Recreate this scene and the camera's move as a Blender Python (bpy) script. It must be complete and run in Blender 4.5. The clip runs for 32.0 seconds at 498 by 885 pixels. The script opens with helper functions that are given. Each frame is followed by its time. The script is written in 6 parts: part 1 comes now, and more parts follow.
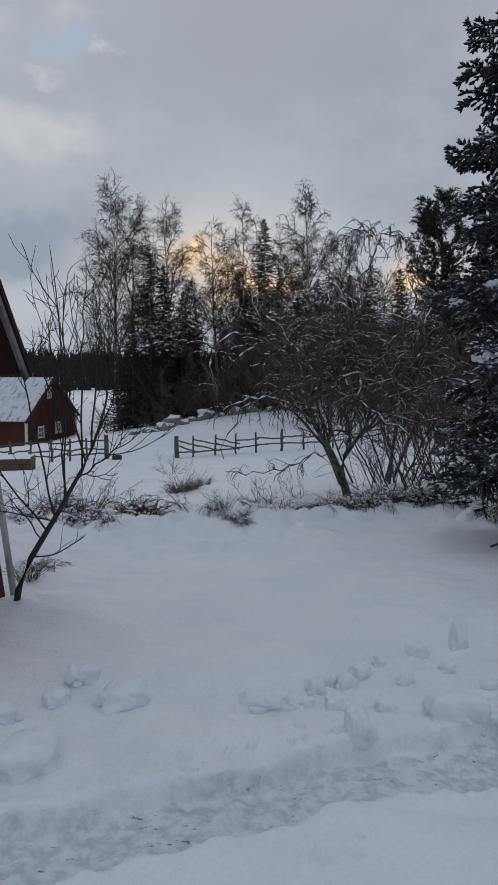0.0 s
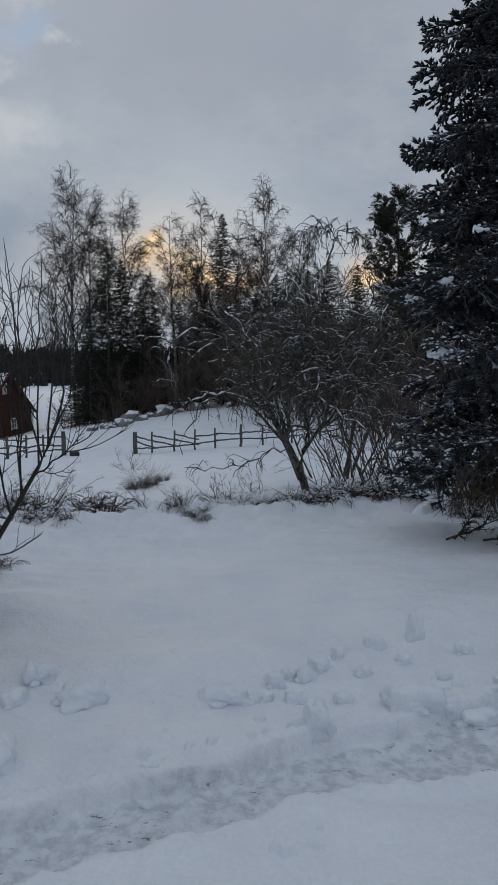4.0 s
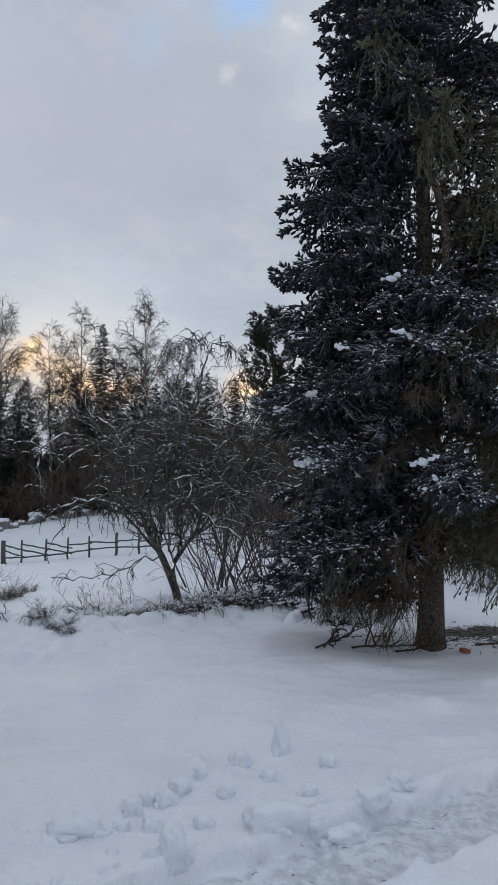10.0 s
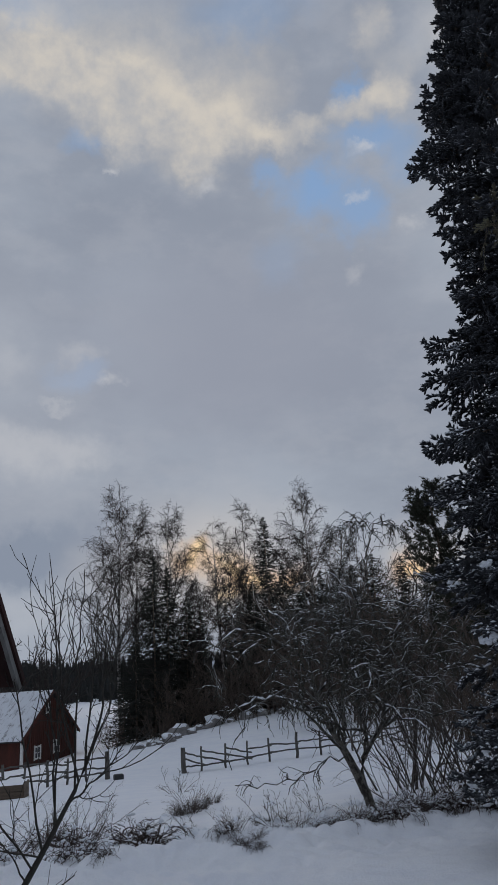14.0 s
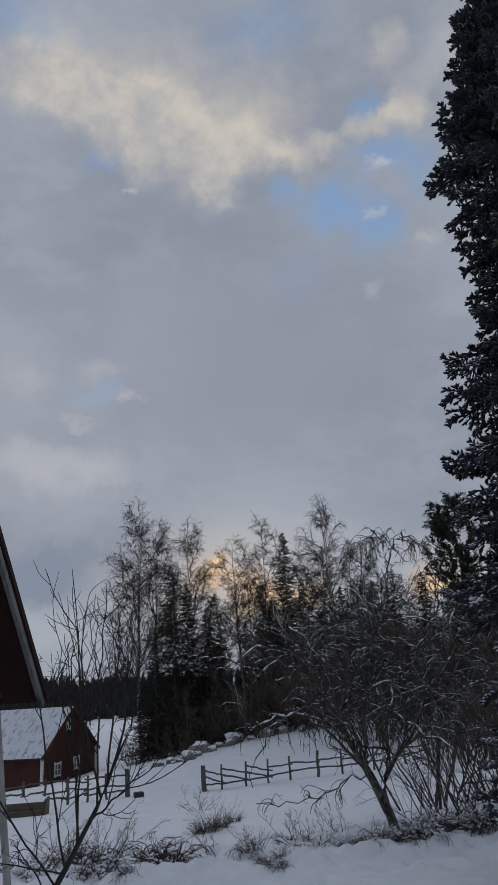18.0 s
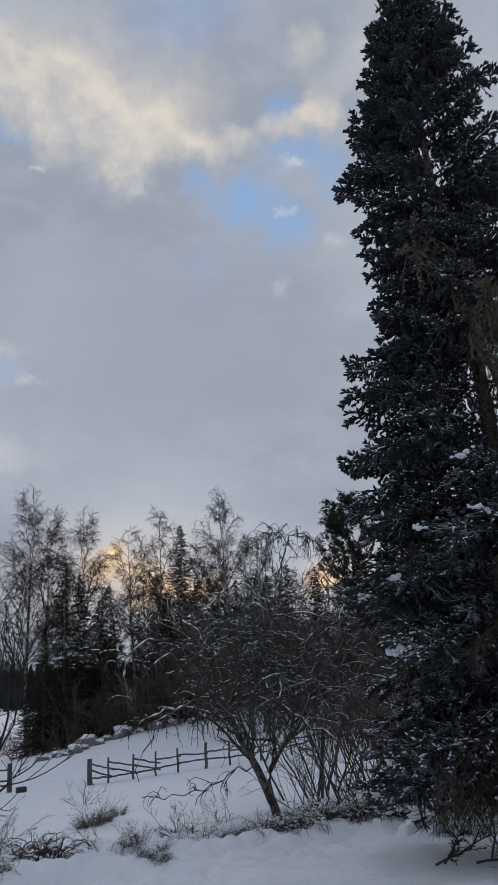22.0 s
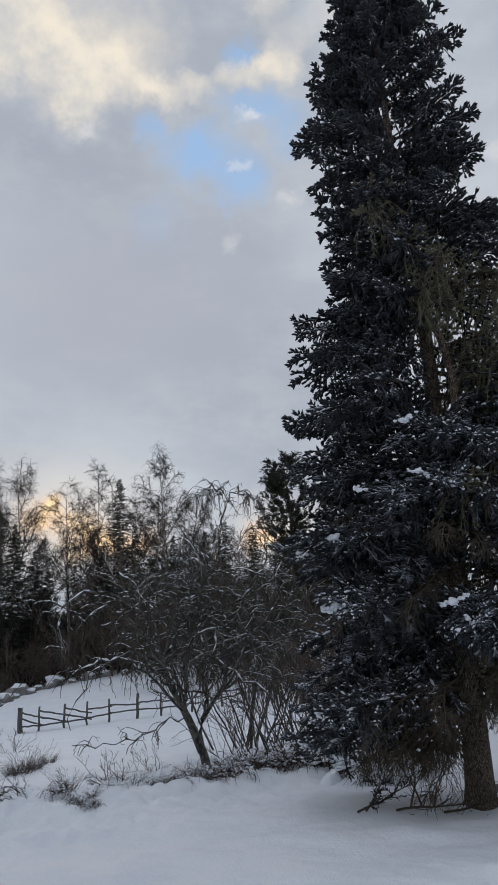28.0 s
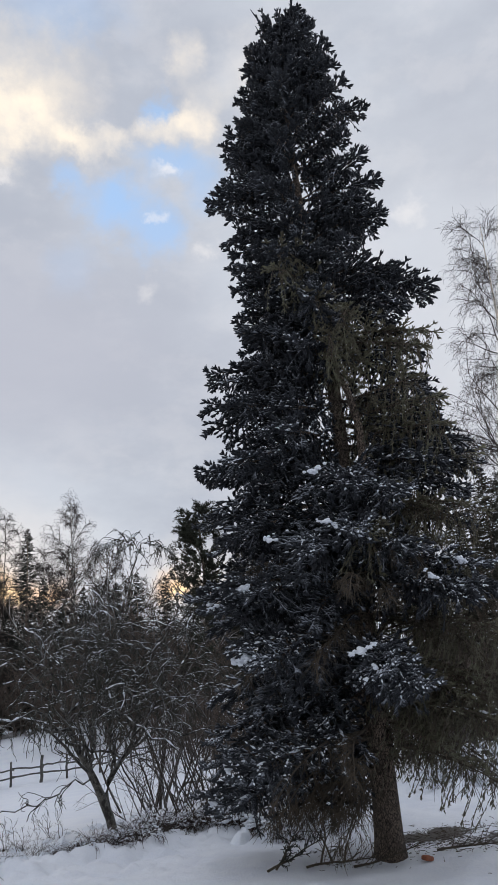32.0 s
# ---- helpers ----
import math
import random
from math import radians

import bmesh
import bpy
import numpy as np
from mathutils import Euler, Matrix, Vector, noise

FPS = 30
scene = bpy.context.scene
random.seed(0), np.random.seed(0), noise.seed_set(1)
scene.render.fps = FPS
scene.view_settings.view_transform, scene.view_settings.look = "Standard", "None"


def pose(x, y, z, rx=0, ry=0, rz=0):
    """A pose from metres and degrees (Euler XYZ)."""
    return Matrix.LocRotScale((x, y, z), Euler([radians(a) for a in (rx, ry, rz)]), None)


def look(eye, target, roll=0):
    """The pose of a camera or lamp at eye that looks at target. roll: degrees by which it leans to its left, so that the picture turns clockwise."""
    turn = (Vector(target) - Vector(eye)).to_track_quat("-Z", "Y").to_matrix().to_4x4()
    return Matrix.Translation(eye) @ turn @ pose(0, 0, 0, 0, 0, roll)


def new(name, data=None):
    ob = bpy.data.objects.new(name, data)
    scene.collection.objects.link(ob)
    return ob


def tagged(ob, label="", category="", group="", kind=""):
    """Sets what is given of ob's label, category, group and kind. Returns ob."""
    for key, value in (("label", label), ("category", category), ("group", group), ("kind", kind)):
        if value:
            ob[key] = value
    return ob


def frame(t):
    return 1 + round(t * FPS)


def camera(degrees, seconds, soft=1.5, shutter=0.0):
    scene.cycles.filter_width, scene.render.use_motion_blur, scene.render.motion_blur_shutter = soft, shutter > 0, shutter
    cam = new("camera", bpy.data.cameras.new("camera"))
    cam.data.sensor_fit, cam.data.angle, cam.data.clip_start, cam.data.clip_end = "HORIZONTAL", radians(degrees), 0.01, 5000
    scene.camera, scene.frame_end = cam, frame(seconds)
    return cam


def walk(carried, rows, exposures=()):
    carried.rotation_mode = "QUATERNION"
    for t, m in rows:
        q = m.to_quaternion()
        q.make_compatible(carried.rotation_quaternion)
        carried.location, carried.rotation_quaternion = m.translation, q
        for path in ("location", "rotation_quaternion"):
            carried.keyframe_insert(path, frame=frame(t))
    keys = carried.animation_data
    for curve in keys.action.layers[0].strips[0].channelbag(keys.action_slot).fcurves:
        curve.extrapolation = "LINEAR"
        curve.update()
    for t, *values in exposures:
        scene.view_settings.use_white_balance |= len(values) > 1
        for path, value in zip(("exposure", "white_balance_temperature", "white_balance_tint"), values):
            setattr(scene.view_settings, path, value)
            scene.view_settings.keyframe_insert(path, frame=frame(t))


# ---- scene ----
scene_seconds = 32.0
cam = camera(37.1, scene_seconds)
PATH = [
    (0, -0.039, 0.044, 1.654, 84.9, -0, -0),
    (0.5, -0.03, 0.041, 1.657, 84.84, 0.01, -0.17),
    (1, -0.038, 0.039, 1.661, 84.7, -0.07, -0.86),
    (1.5, -0.022, 0.066, 1.645, 84.6, -0.27, -1.74),
    (2, -0.032, 0.06, 1.651, 84.52, -0.28, -2.34),
    (2.5, -0.032, 0.062, 1.651, 84.41, -0.2, -2.57),
    (3, -0.024, 0.081, 1.641, 84.26, -0.2, -2.96),
    (3.5, -0.038, 0.056, 1.657, 84.18, -0.03, -3.19),
    (5.5, -0.02, 0.025, 1.651, 87.54, -0.7, -2.12),
    (6, -0.064, 0.022, 1.647, 88.19, -2.73, -2.77),
    (6.5, -0.106, 0.012, 1.649, 88.75, -3.04, -4.31),
    (7, -0.078, 0.016, 1.65, 89.79, -3.26, -4.05),
    (7.5, -0.014, 0.012, 1.651, 91.1, -2.7, -3.67),
    (8, 0.013, 0.011, 1.647, 91.91, -2.04, -3.81),
    (8.5, 0.015, -0.002, 1.654, 92.4, -1.4, -3.91),
    (9, 0.031, 0.006, 1.652, 92.63, -1.09, -5.49),
    (9.5, 0.036, 0.003, 1.661, 92.81, -0.76, -10.38),
    (10, 0.05, 0.029, 1.645, 92.96, -0.71, -12.4),
    (10.5, 0.036, 0.031, 1.65, 93.11, -0.71, -11.14),
    (11, 0.026, -0.003, 1.651, 98.24, 0.04, -5.74),
    (11.5, 0.029, 0.012, 1.664, 101.89, 1.55, -4.61),
    (12, 0.017, 0.032, 1.652, 102.98, 1.56, -3.47),
    (12.5, 0.004, 0.037, 1.652, 103.59, 1.55, 0.78),
    (13, 0.008, 0.023, 1.649, 104.88, 2.75, 0.97),
    (13.5, 0.012, 0.019, 1.64, 106.67, 3.33, 0.67),
    (15.5, 0.014, -0.023, 1.636, 108.12, 3.58, 0.81),
    (16, 0.009, -0.025, 1.645, 107.77, 3.84, 0.9),
    (16.5, 0.002, -0.028, 1.641, 107.3, 3.97, 0.66),
    (17, 0.003, -0.034, 1.64, 107.66, 3.84, 0.53),
    (17.5, 0, -0.036, 1.637, 108.53, 3.4, 1.68),
    (18, 0.003, -0.022, 1.633, 108.79, 3.21, 2.15),
    (18.5, -0.004, -0.01, 1.633, 108.73, 3.17, 2.12),
    (19, -0.004, -0.013, 1.634, 108.57, 3.25, 1.75),
    (19.5, 0.006, -0.017, 1.636, 108.66, 3.45, 1.15),
    (20, 0.008, -0.021, 1.632, 108.78, 3.97, -0.55),
    (20.5, 0.008, -0.026, 1.636, 108.75, 3.96, -2.28),
    (21, 0.012, -0.031, 1.638, 108.57, 3.7, -4.38),
    (21.5, 0.018, -0.034, 1.643, 108.28, 3.48, -5.05),
    (22, 0.018, -0.029, 1.643, 107.8, 3.29, -5.8),
    (22.5, 0.014, -0.024, 1.644, 107.29, 3.35, -6.96),
    (23, 0.012, -0.025, 1.64, 107.24, 2.98, -6.08),
    (23.5, 0.005, -0.026, 1.637, 107.21, 2.15, -3.24),
    (24, 0.005, -0.018, 1.633, 106.77, 2.28, -3.02),
    (24.5, 0.011, -0.001, 1.644, 106.09, 3.28, -2.83),
    (26.5, 0.017, 0.002, 1.64, 105.36, 3.52, -4.32),
    (27, 0.014, 0.009, 1.64, 105.09, 2.96, -6.05),
    (27.5, 0.01, 0.011, 1.641, 104.66, 2.44, -9.3),
    (28, 0.003, 0.014, 1.64, 104.33, 2.08, -10.74),
    (28.5, -0.002, 0.032, 1.637, 104.11, 1.73, -11.04),
    (29, -0.002, 0.037, 1.639, 103.99, 1.59, -12.04),
    (29.5, 0.017, 0.039, 1.642, 103.87, 2.05, -16.42),
    (30, 0.009, 0.02, 1.65, 104.26, 1.87, -19.78),
    (30.5, 0.004, -0.013, 1.651, 105.94, 1.67, -19.95),
    (31, 0.014, -0.031, 1.646, 107.02, 2.68, -18.72),
    (31.5, 0.028, -0.038, 1.646, 107.59, 3.47, -17.64),
    (32, 0.026, -0.023, 1.647, 107.77, 3.56, -17.17),
]
EXPOSURES = [(0, 0.18, 6480, 10), (2, 0.14, 6360, 9), (3.5, 0.12, 6350, 9), (7, 0.14, 6280, 9), (9, 0.08, 6170, 9), (9.6, 0.45, 6350, 10), (10.5, 0.58, 6500, 10), (11.2, 0.25, 6500, 10), (13, -0.07, 6280, 12), (18, -0.18, 6280, 13),
             (20, -0.06, 6280, 13), (22, 0.12, 6300, 13), (24, 0.06, 6300, 12), (27, 0.24, 6400, 12), (28, 0.42, 6560, 11), (29, 0.50, 6600, 11), (30, 0.72, 6700, 12), (32, 0.70, 6680, 13)]
walk(cam, [(t, pose(x, y, z, rx, ry, rz)) for t, x, y, z, rx, ry, rz in PATH], EXPOSURES)

# ---------------------------------------------------------------- sky and sun
SUN_AZ, SUN_EL = -3.0, 8.0          # degrees, from the view's middle, above the horizon


def node(tree, kind, **settings):
    n = tree.nodes.new(kind)
    for key, value in settings.items():
        if key == "operation":
            n.operation = value
        elif key == "blend_type":
            n.blend_type = value
        elif key == "data_type":
            n.data_type = value
        elif key == "interpolation_type":
            n.interpolation_type = value
    return n


def math_node(tree, op, a, b=None, clamp=False):
    n = tree.nodes.new("ShaderNodeMath")
    n.operation = op
    n.use_clamp = clamp
    for i, v in enumerate((a, b)):
        if v is None:
            continue
        if isinstance(v, (int, float)):
            n.inputs[i].default_value = v
        else:
            tree.links.new(v, n.inputs[i])
    return n.outputs[0]


def vec_node(tree, op, a, b=None, c=None):
    n = tree.nodes.new("ShaderNodeVectorMath")
    n.operation = op
    for i, v in enumerate((a, b, c)):
        if v is None:
            continue
        if isinstance(v, tuple):
            n.inputs[i].default_value = v
        else:
            tree.links.new(v, n.inputs[i])
    return n.outputs["Value"] if op in ("LENGTH", "DOT_PRODUCT") else n.outputs[0]


def mix_node(tree, fac, a, b, mode="MIX"):
    n = tree.nodes.new("ShaderNodeMix")
    n.data_type = "RGBA"
    n.blend_type = mode
    n.clamp_factor = True
    for key, v in ((0, fac), (6, a), (7, b)):
        if isinstance(v, (int, float)):
            n.inputs[key].default_value = v
        elif isinstance(v, tuple):
            n.inputs[key].default_value = (*v, 1)
        else:
            tree.links.new(v, n.inputs[key])
    return n.outputs[2]


def noise_node(tree, vector, scale, detail=4, rough=0.55, colour=False):
    n = tree.nodes.new("ShaderNodeTexNoise")
    n.inputs["Scale"].default_value = scale
    n.inputs["Detail"].default_value = detail
    n.inputs["Roughness"].default_value = rough
    if vector is not None:
        tree.links.new(vector, n.inputs["Vector"])
    return n.outputs["Color"] if colour else n.outputs[0]


def range_node(tree, v, lo, hi, a=0.0, b=1.0):
    n = tree.nodes.new("ShaderNodeMapRange")
    n.interpolation_type = "SMOOTHSTEP"
    tree.links.new(v, n.inputs[0])
    for i, x in enumerate((lo, hi, a, b)):
        n.inputs[i + 1].default_value = x
    return n.outputs[0]


def make_sky():
    world = bpy.data.worlds.new("winter_sky")
    world.use_nodes = True
    scene.world = world
    tree = world.node_tree
    tree.nodes.clear()
    way = tree.nodes.new("ShaderNodeTexCoord").outputs["Generated"]
    xyz = tree.nodes.new("ShaderNodeSeparateXYZ")
    tree.links.new(way, xyz.inputs[0])
    az = math_node(tree, "MULTIPLY", math_node(tree, "ARCTAN2", xyz.outputs[0], xyz.outputs[1]), 57.2958)
    el = math_node(tree, "MULTIPLY", math_node(tree, "ARCSINE", xyz.outputs[2]), 57.2958)
    comb = tree.nodes.new("ShaderNodeCombineXYZ")
    tree.links.new(az, comb.inputs[0])
    tree.links.new(el, comb.inputs[1])
    # billows: the edges of all clouds are torn by the same two noises
    big = vec_node(tree, "SUBTRACT", noise_node(tree, way, 7.0, 3, 0.5, True), (0.5, 0.5, 0.5))
    fine = vec_node(tree, "SUBTRACT", noise_node(tree, way, 26.0, 7, 0.62, True), (0.5, 0.5, 0.5))
    spot = vec_node(tree, "MULTIPLY_ADD", big, (5.0, 4.0, 0.0), comb.outputs[0])
    spot = vec_node(tree, "MULTIPLY_ADD", fine, (4.6, 3.8, 0.0), spot)
    soft_spot = vec_node(tree, "MULTIPLY_ADD", big, (6.0, 4.0, 0.0), comb.outputs[0])

    def cloud(where, a, e, wa, we, gain=1.0, core=0.0):
        v = vec_node(tree, "MULTIPLY_ADD", where, (1 / wa, 1 / we, 0.0), (-a / wa, -e / we, 0.0))
        return math_node(tree, "MULTIPLY", range_node(tree, vec_node(tree, "LENGTH", v), 1.0, core), gain)

    def total(parts):
        out = parts[0]
        for p in parts[1:]:
            out = math_node(tree, "ADD", out, p)
        return math_node(tree, "MINIMUM", out, 1.0)

    sky = tree.nodes.new("ShaderNodeTexSky")
    sky.sky_type = "NISHITA"
    sky.sun_disc = False
    sky.sun_elevation, sky.sun_rotation = radians(SUN_EL), radians(SUN_AZ)
    clear = vec_node(tree, "MULTIPLY", sky.outputs[0], (0.02, 0.02, 0.02))
    clear = mix_node(tree, 1.0, clear, (0.205, 0.33, 0.52), "ADD")
    # layers of cloud: the even grey deck, its lighter ragged parts, warm lit bank, glow round the hidden sun
    deck_noise = noise_node(tree, vec_node(tree, "MULTIPLY", way, (1.0, 1.0, 2.0)), 3.2, 6, 0.55)
    deck = mix_node(tree, range_node(tree, deck_noise, 0.30, 0.72), (0.285, 0.318, 0.372), (0.385, 0.425, 0.475))
    wisp = range_node(tree, noise_node(tree, vec_node(tree, "MULTIPLY", way, (1.0, 1.0, 1.8)), 11.0, 6, 0.62), 0.46, 0.68)
    deck = mix_node(tree, math_node(tree, "MULTIPLY", wisp, 0.24), deck, (0.46, 0.475, 0.50))
    lilac = cloud(soft_spot, -1, 25, 26, 13, 0.9)
    deck = mix_node(tree, lilac, deck, (0.315, 0.338, 0.392))
    low = total([cloud(spot, -17, 16, 10, 9, 0.45), cloud(spot, -22, 26, 9, 8, 0.45), cloud(soft_spot, 40, 20, 26, 30, 0.55)])
    deck = mix_node(tree, low, deck, (0.44, 0.465, 0.50))
    slate = total([cloud(spot, a, e, wa, we, g) for a, e, wa, we, g in ((-15, 9.6, 7, 2.8, 0.9), (-18.5, 9.2, 6, 2.8, 0.9), (-12.2, 11.4, 4.5, 2.0, 0.6))])
    deck = mix_node(tree, slate, deck, (0.262, 0.302, 0.365))
    warm = total([cloud(spot, a, e, wa, we, g, 0.15) for a, e, wa, we, g in (
        (-17, 45.5, 8, 5.0, 0.55), (-8, 44.2, 9, 5.5, 0.65), (1, 43.0, 8, 5.0, 0.55), (-19, 44.3, 7, 3.5, 0.5), (-15, 43.6, 7, 4.0, 0.6), (-10, 42.0, 6, 4.5, 0.85), (-9.4, 39.2, 2.8, 2.8, 0.75), (-4.5, 40.6, 6, 4.2, 0.8), (-2.4, 38.4, 3.4, 2.3, 0.75), (1, 40.2, 5, 3.0, 0.6),
        (4.5, 39.5, 3.0, 1.6, 0.6), (8, 40.0, 2.8, 1.5, 0.7), (12, 41.0, 2.8, 1.6, 0.9), (15, 41.3, 3.2, 2.1, 0.85), (14.1, 45.5, 2.2, 2.4, 0.6), (16.5, 43.2, 3, 2, 0.45), (22, 44, 6, 4, 0.35))])
    holes = total([cloud(spot, a, e, wa, we, g, 0.1) for a, e, wa, we, g in (
        (7.5, 35.8, 5.0, 2.8, 1.0), (11.3, 33.6, 3.4, 3.0, 0.85), (3.2, 37.0, 2.4, 1.4, 0.7), (12.5, 38.6, 4.4, 2.0, 0.75), (15.5, 37.0, 3.5, 2.8, 0.6), (12.0, 42.5, 1.9, 1.7, 0.8), (-12.5, 39.0, 2.8, 1.4, 0.5),
        (-13.5, 22.8, 3.2, 1.8, 0.35), (-21, 47.8, 9, 2.8, 0.6), (3, 47.2, 9, 3.0, 0.40), (4, 31.5, 3, 3.2, 0.2))])
    puffs = total([cloud(spot, a, e, wa, we, g) for a, e, wa, we, g in (
        (12.1, 37.9, 1.8, 0.7, 0.8), (15.5, 32.0, 1.5, 1.1, 0.5), (10.2, 29.9, 1.6, 1.2, 0.4), (10.9, 34.8, 0.8, 0.6, 0.5), (-13.3, 24.7, 2.2, 1.4, 0.4), (-11.3, 22.0, 1.6, 0.8, 0.6), (-15.5, 20.9, 1.4, 0.6, 0.4),
        (-16.6, 16.8, 5.5, 2.8, 0.6), (-12.6, 16.6, 3.6, 2.0, 0.45), (-19.5, 18.2, 4.0, 2.4, 0.4), (-18.9, 23.6, 3.0, 2.4, 0.3), (33.6, 32.7, 1.8, 1.6, 0.6), (19.5, 45, 4, 3, 0.3), (-10.2, 37.2, 1.2, 0.5, 0.8), (-2.4, 37.0, 1.5, 0.7, 0.6), (-16.5, 5.3, 5, 3.0, 0.3))])
    col = mix_node(tree, holes, deck, clear)
    lit = mix_node(tree, range_node(tree, noise_node(tree, way, 9.0, 6, 0.6), 0.38, 0.64), (0.43, 0.44, 0.45), (0.66, 0.61, 0.52))
    col = mix_node(tree, warm, col, lit)
    col = mix_node(tree, math_node(tree, "MULTIPLY", puffs, 0.75), col, (0.60, 0.60, 0.595))
    pale = total([cloud(soft_spot, -3, 8.5, 13, 6.5, 0.85), cloud(soft_spot, 13, 7, 7, 4, 0.6)])
    col = mix_node(tree, pale, col, (0.60, 0.57, 0.53))
    glow = total([cloud(spot, -4.8, 8.8, 3.0, 2.0, 0.65), cloud(spot, -1.0, 7.4, 4.2, 2.4, 0.75), cloud(spot, 2.8, 7.2, 2.2, 1.8, 0.6), cloud(spot, 12.4, 6.6, 2.8, 1.5, 0.7)])
    col = mix_node(tree, glow, col, (0.80, 0.50, 0.24))
    core = total([cloud(spot, -4.6, 9.0, 1.2, 0.9, 0.85), cloud(spot, -1.6, 8.2, 1.6, 1.0, 0.8), cloud(spot, 0.4, 7.2, 1.8, 1.2, 0.8), cloud(spot, -2.2, 6.2, 1.2, 0.9, 0.7), cloud(spot, 12.6, 6.4, 1.3, 0.7, 0.7)])
    col = mix_node(tree, core, col, (0.98, 0.74, 0.42))
    # the unseen sky overhead is brightened to light the snow, that behind slightly dimmed
    over = range_node(tree, el, 50.0, 80.0, 1.0, 1.65)
    behind = range_node(tree, xyz.outputs[1], 0.35, -0.6, 1.0, 0.92)
    gain = tree.nodes.new("ShaderNodeCombineXYZ")
    gain_value = math_node(tree, "MULTIPLY", over, behind)
    for socket in gain.inputs:
        tree.links.new(gain_value, socket)
    col = vec_node(tree, "MULTIPLY", col, gain.outputs[0])
    back = tree.nodes.new("ShaderNodeBackground")
    tree.links.new(col, back.inputs[0])
    back.inputs[1].default_value = 1.0
    out = tree.nodes.new("ShaderNodeOutputWorld")
    tree.links.new(back.outputs[0], out.inputs[0])


make_sky()
sun = new("sun", bpy.data.lights.new("sun", "SUN"))
sun.data.energy, sun.data.angle, sun.data.color = 0.55, radians(12), (1.0, 0.80, 0.58)
s_dir = Vector((math.sin(radians(SUN_AZ)) * math.cos(radians(SUN_EL)), math.cos(radians(SUN_AZ)) * math.cos(radians(SUN_EL)), math.sin(radians(SUN_EL))))
sun.matrix_world = look(s_dir * 60, (0, 0, 0))

# ---------------------------------------------------------------- materials
def material(name, colour, rough=0.8, other=None, scale=8.0, fine=60.0, bump=0.3, bump_scale=40.0, stretch=(1, 1, 1), island=0.0, frost=0.0, metal=0.0,
             frost_colour=(0.80, 0.84, 0.90), frost_edge=(0.40, 0.66), objects=0.0, bump_size=0.02, edge=(0.38, 0.66), crack=None, facing=(0.15, 0.8), frost_scale=2.6):
    """A surface with two scales of variation, relief, and, where frost is given, snow dust on what faces up."""
    m = bpy.data.materials.new(name)
    m.use_nodes = True
    tree = m.node_tree
    b = tree.nodes["Principled BSDF"]
    place = tree.nodes.new("ShaderNodeTexCoord").outputs["Object"]
    place = vec_node(tree, "MULTIPLY", place, stretch)
    other = other or tuple(c * 0.6 for c in colour)
    n1, n2 = noise_node(tree, place, scale, 5, 0.6), noise_node(tree, place, fine, 3, 0.6)
    both = math_node(tree, "ADD", math_node(tree, "MULTIPLY", n1, 0.65), math_node(tree, "MULTIPLY", n2, 0.35))
    col = mix_node(tree, range_node(tree, both, *edge), colour, other)
    if crack:
        cells = tree.nodes.new("ShaderNodeTexVoronoi")
        cells.feature = "DISTANCE_TO_EDGE"
        warped = vec_node(tree, "MULTIPLY_ADD", noise_node(tree, place, 14, 3, 0.6, True), (0.06, 0.06, 0.06), place)
        tree.links.new(vec_node(tree, "MULTIPLY", warped, crack), cells.inputs["Vector"])
        cells.inputs["Scale"].default_value = 1.0
        furrow = range_node(tree, cells.outputs["Distance"], 0.02, 0.16)
        col = mix_node(tree, furrow, tuple(c * 0.35 for c in other), col)
    if island:
        rnd = tree.nodes.new("ShaderNodeNewGeometry").outputs["Random Per Island"]
        col = mix_node(tree, math_node(tree, "MULTIPLY", rnd, island), col, other)
    if objects:
        rnd = tree.nodes.new("ShaderNodeObjectInfo").outputs["Random"]
        col = mix_node(tree, math_node(tree, "MULTIPLY", rnd, objects), col, other)
    if frost:
        geo = tree.nodes.new("ShaderNodeNewGeometry")
        up = tree.nodes.new("ShaderNodeSeparateXYZ")
        tree.links.new(geo.outputs["Normal"], up.inputs[0])
        world_noise = noise_node(tree, geo.outputs["Position"], frost_scale, 4, 0.6)
        dust = math_node(tree, "MULTIPLY", range_node(tree, up.outputs[2], *facing), range_node(tree, world_noise, *frost_edge))
        col = mix_node(tree, math_node(tree, "MULTIPLY", dust, frost), col, frost_colour)
    tree.links.new(col, b.inputs["Base Color"])
    b.inputs["Roughness"].default_value = rough
    b.inputs["Metallic"].default_value = metal
    if bump:
        bn = tree.nodes.new("ShaderNodeBump")
        bn.inputs["Strength"].default_value = bump
        bn.inputs["Distance"].default_value = bump_size
        relief = math_node(tree, "ADD", noise_node(tree, place, bump_scale, 4, 0.6), math_node(tree, "MULTIPLY", n2, 0.5))
        if crack:
            relief = math_node(tree, "ADD", relief, furrow)
        tree.links.new(relief, bn.inputs["Height"])
        tree.links.new(bn.outputs[0], b.inputs["Normal"])
    return m


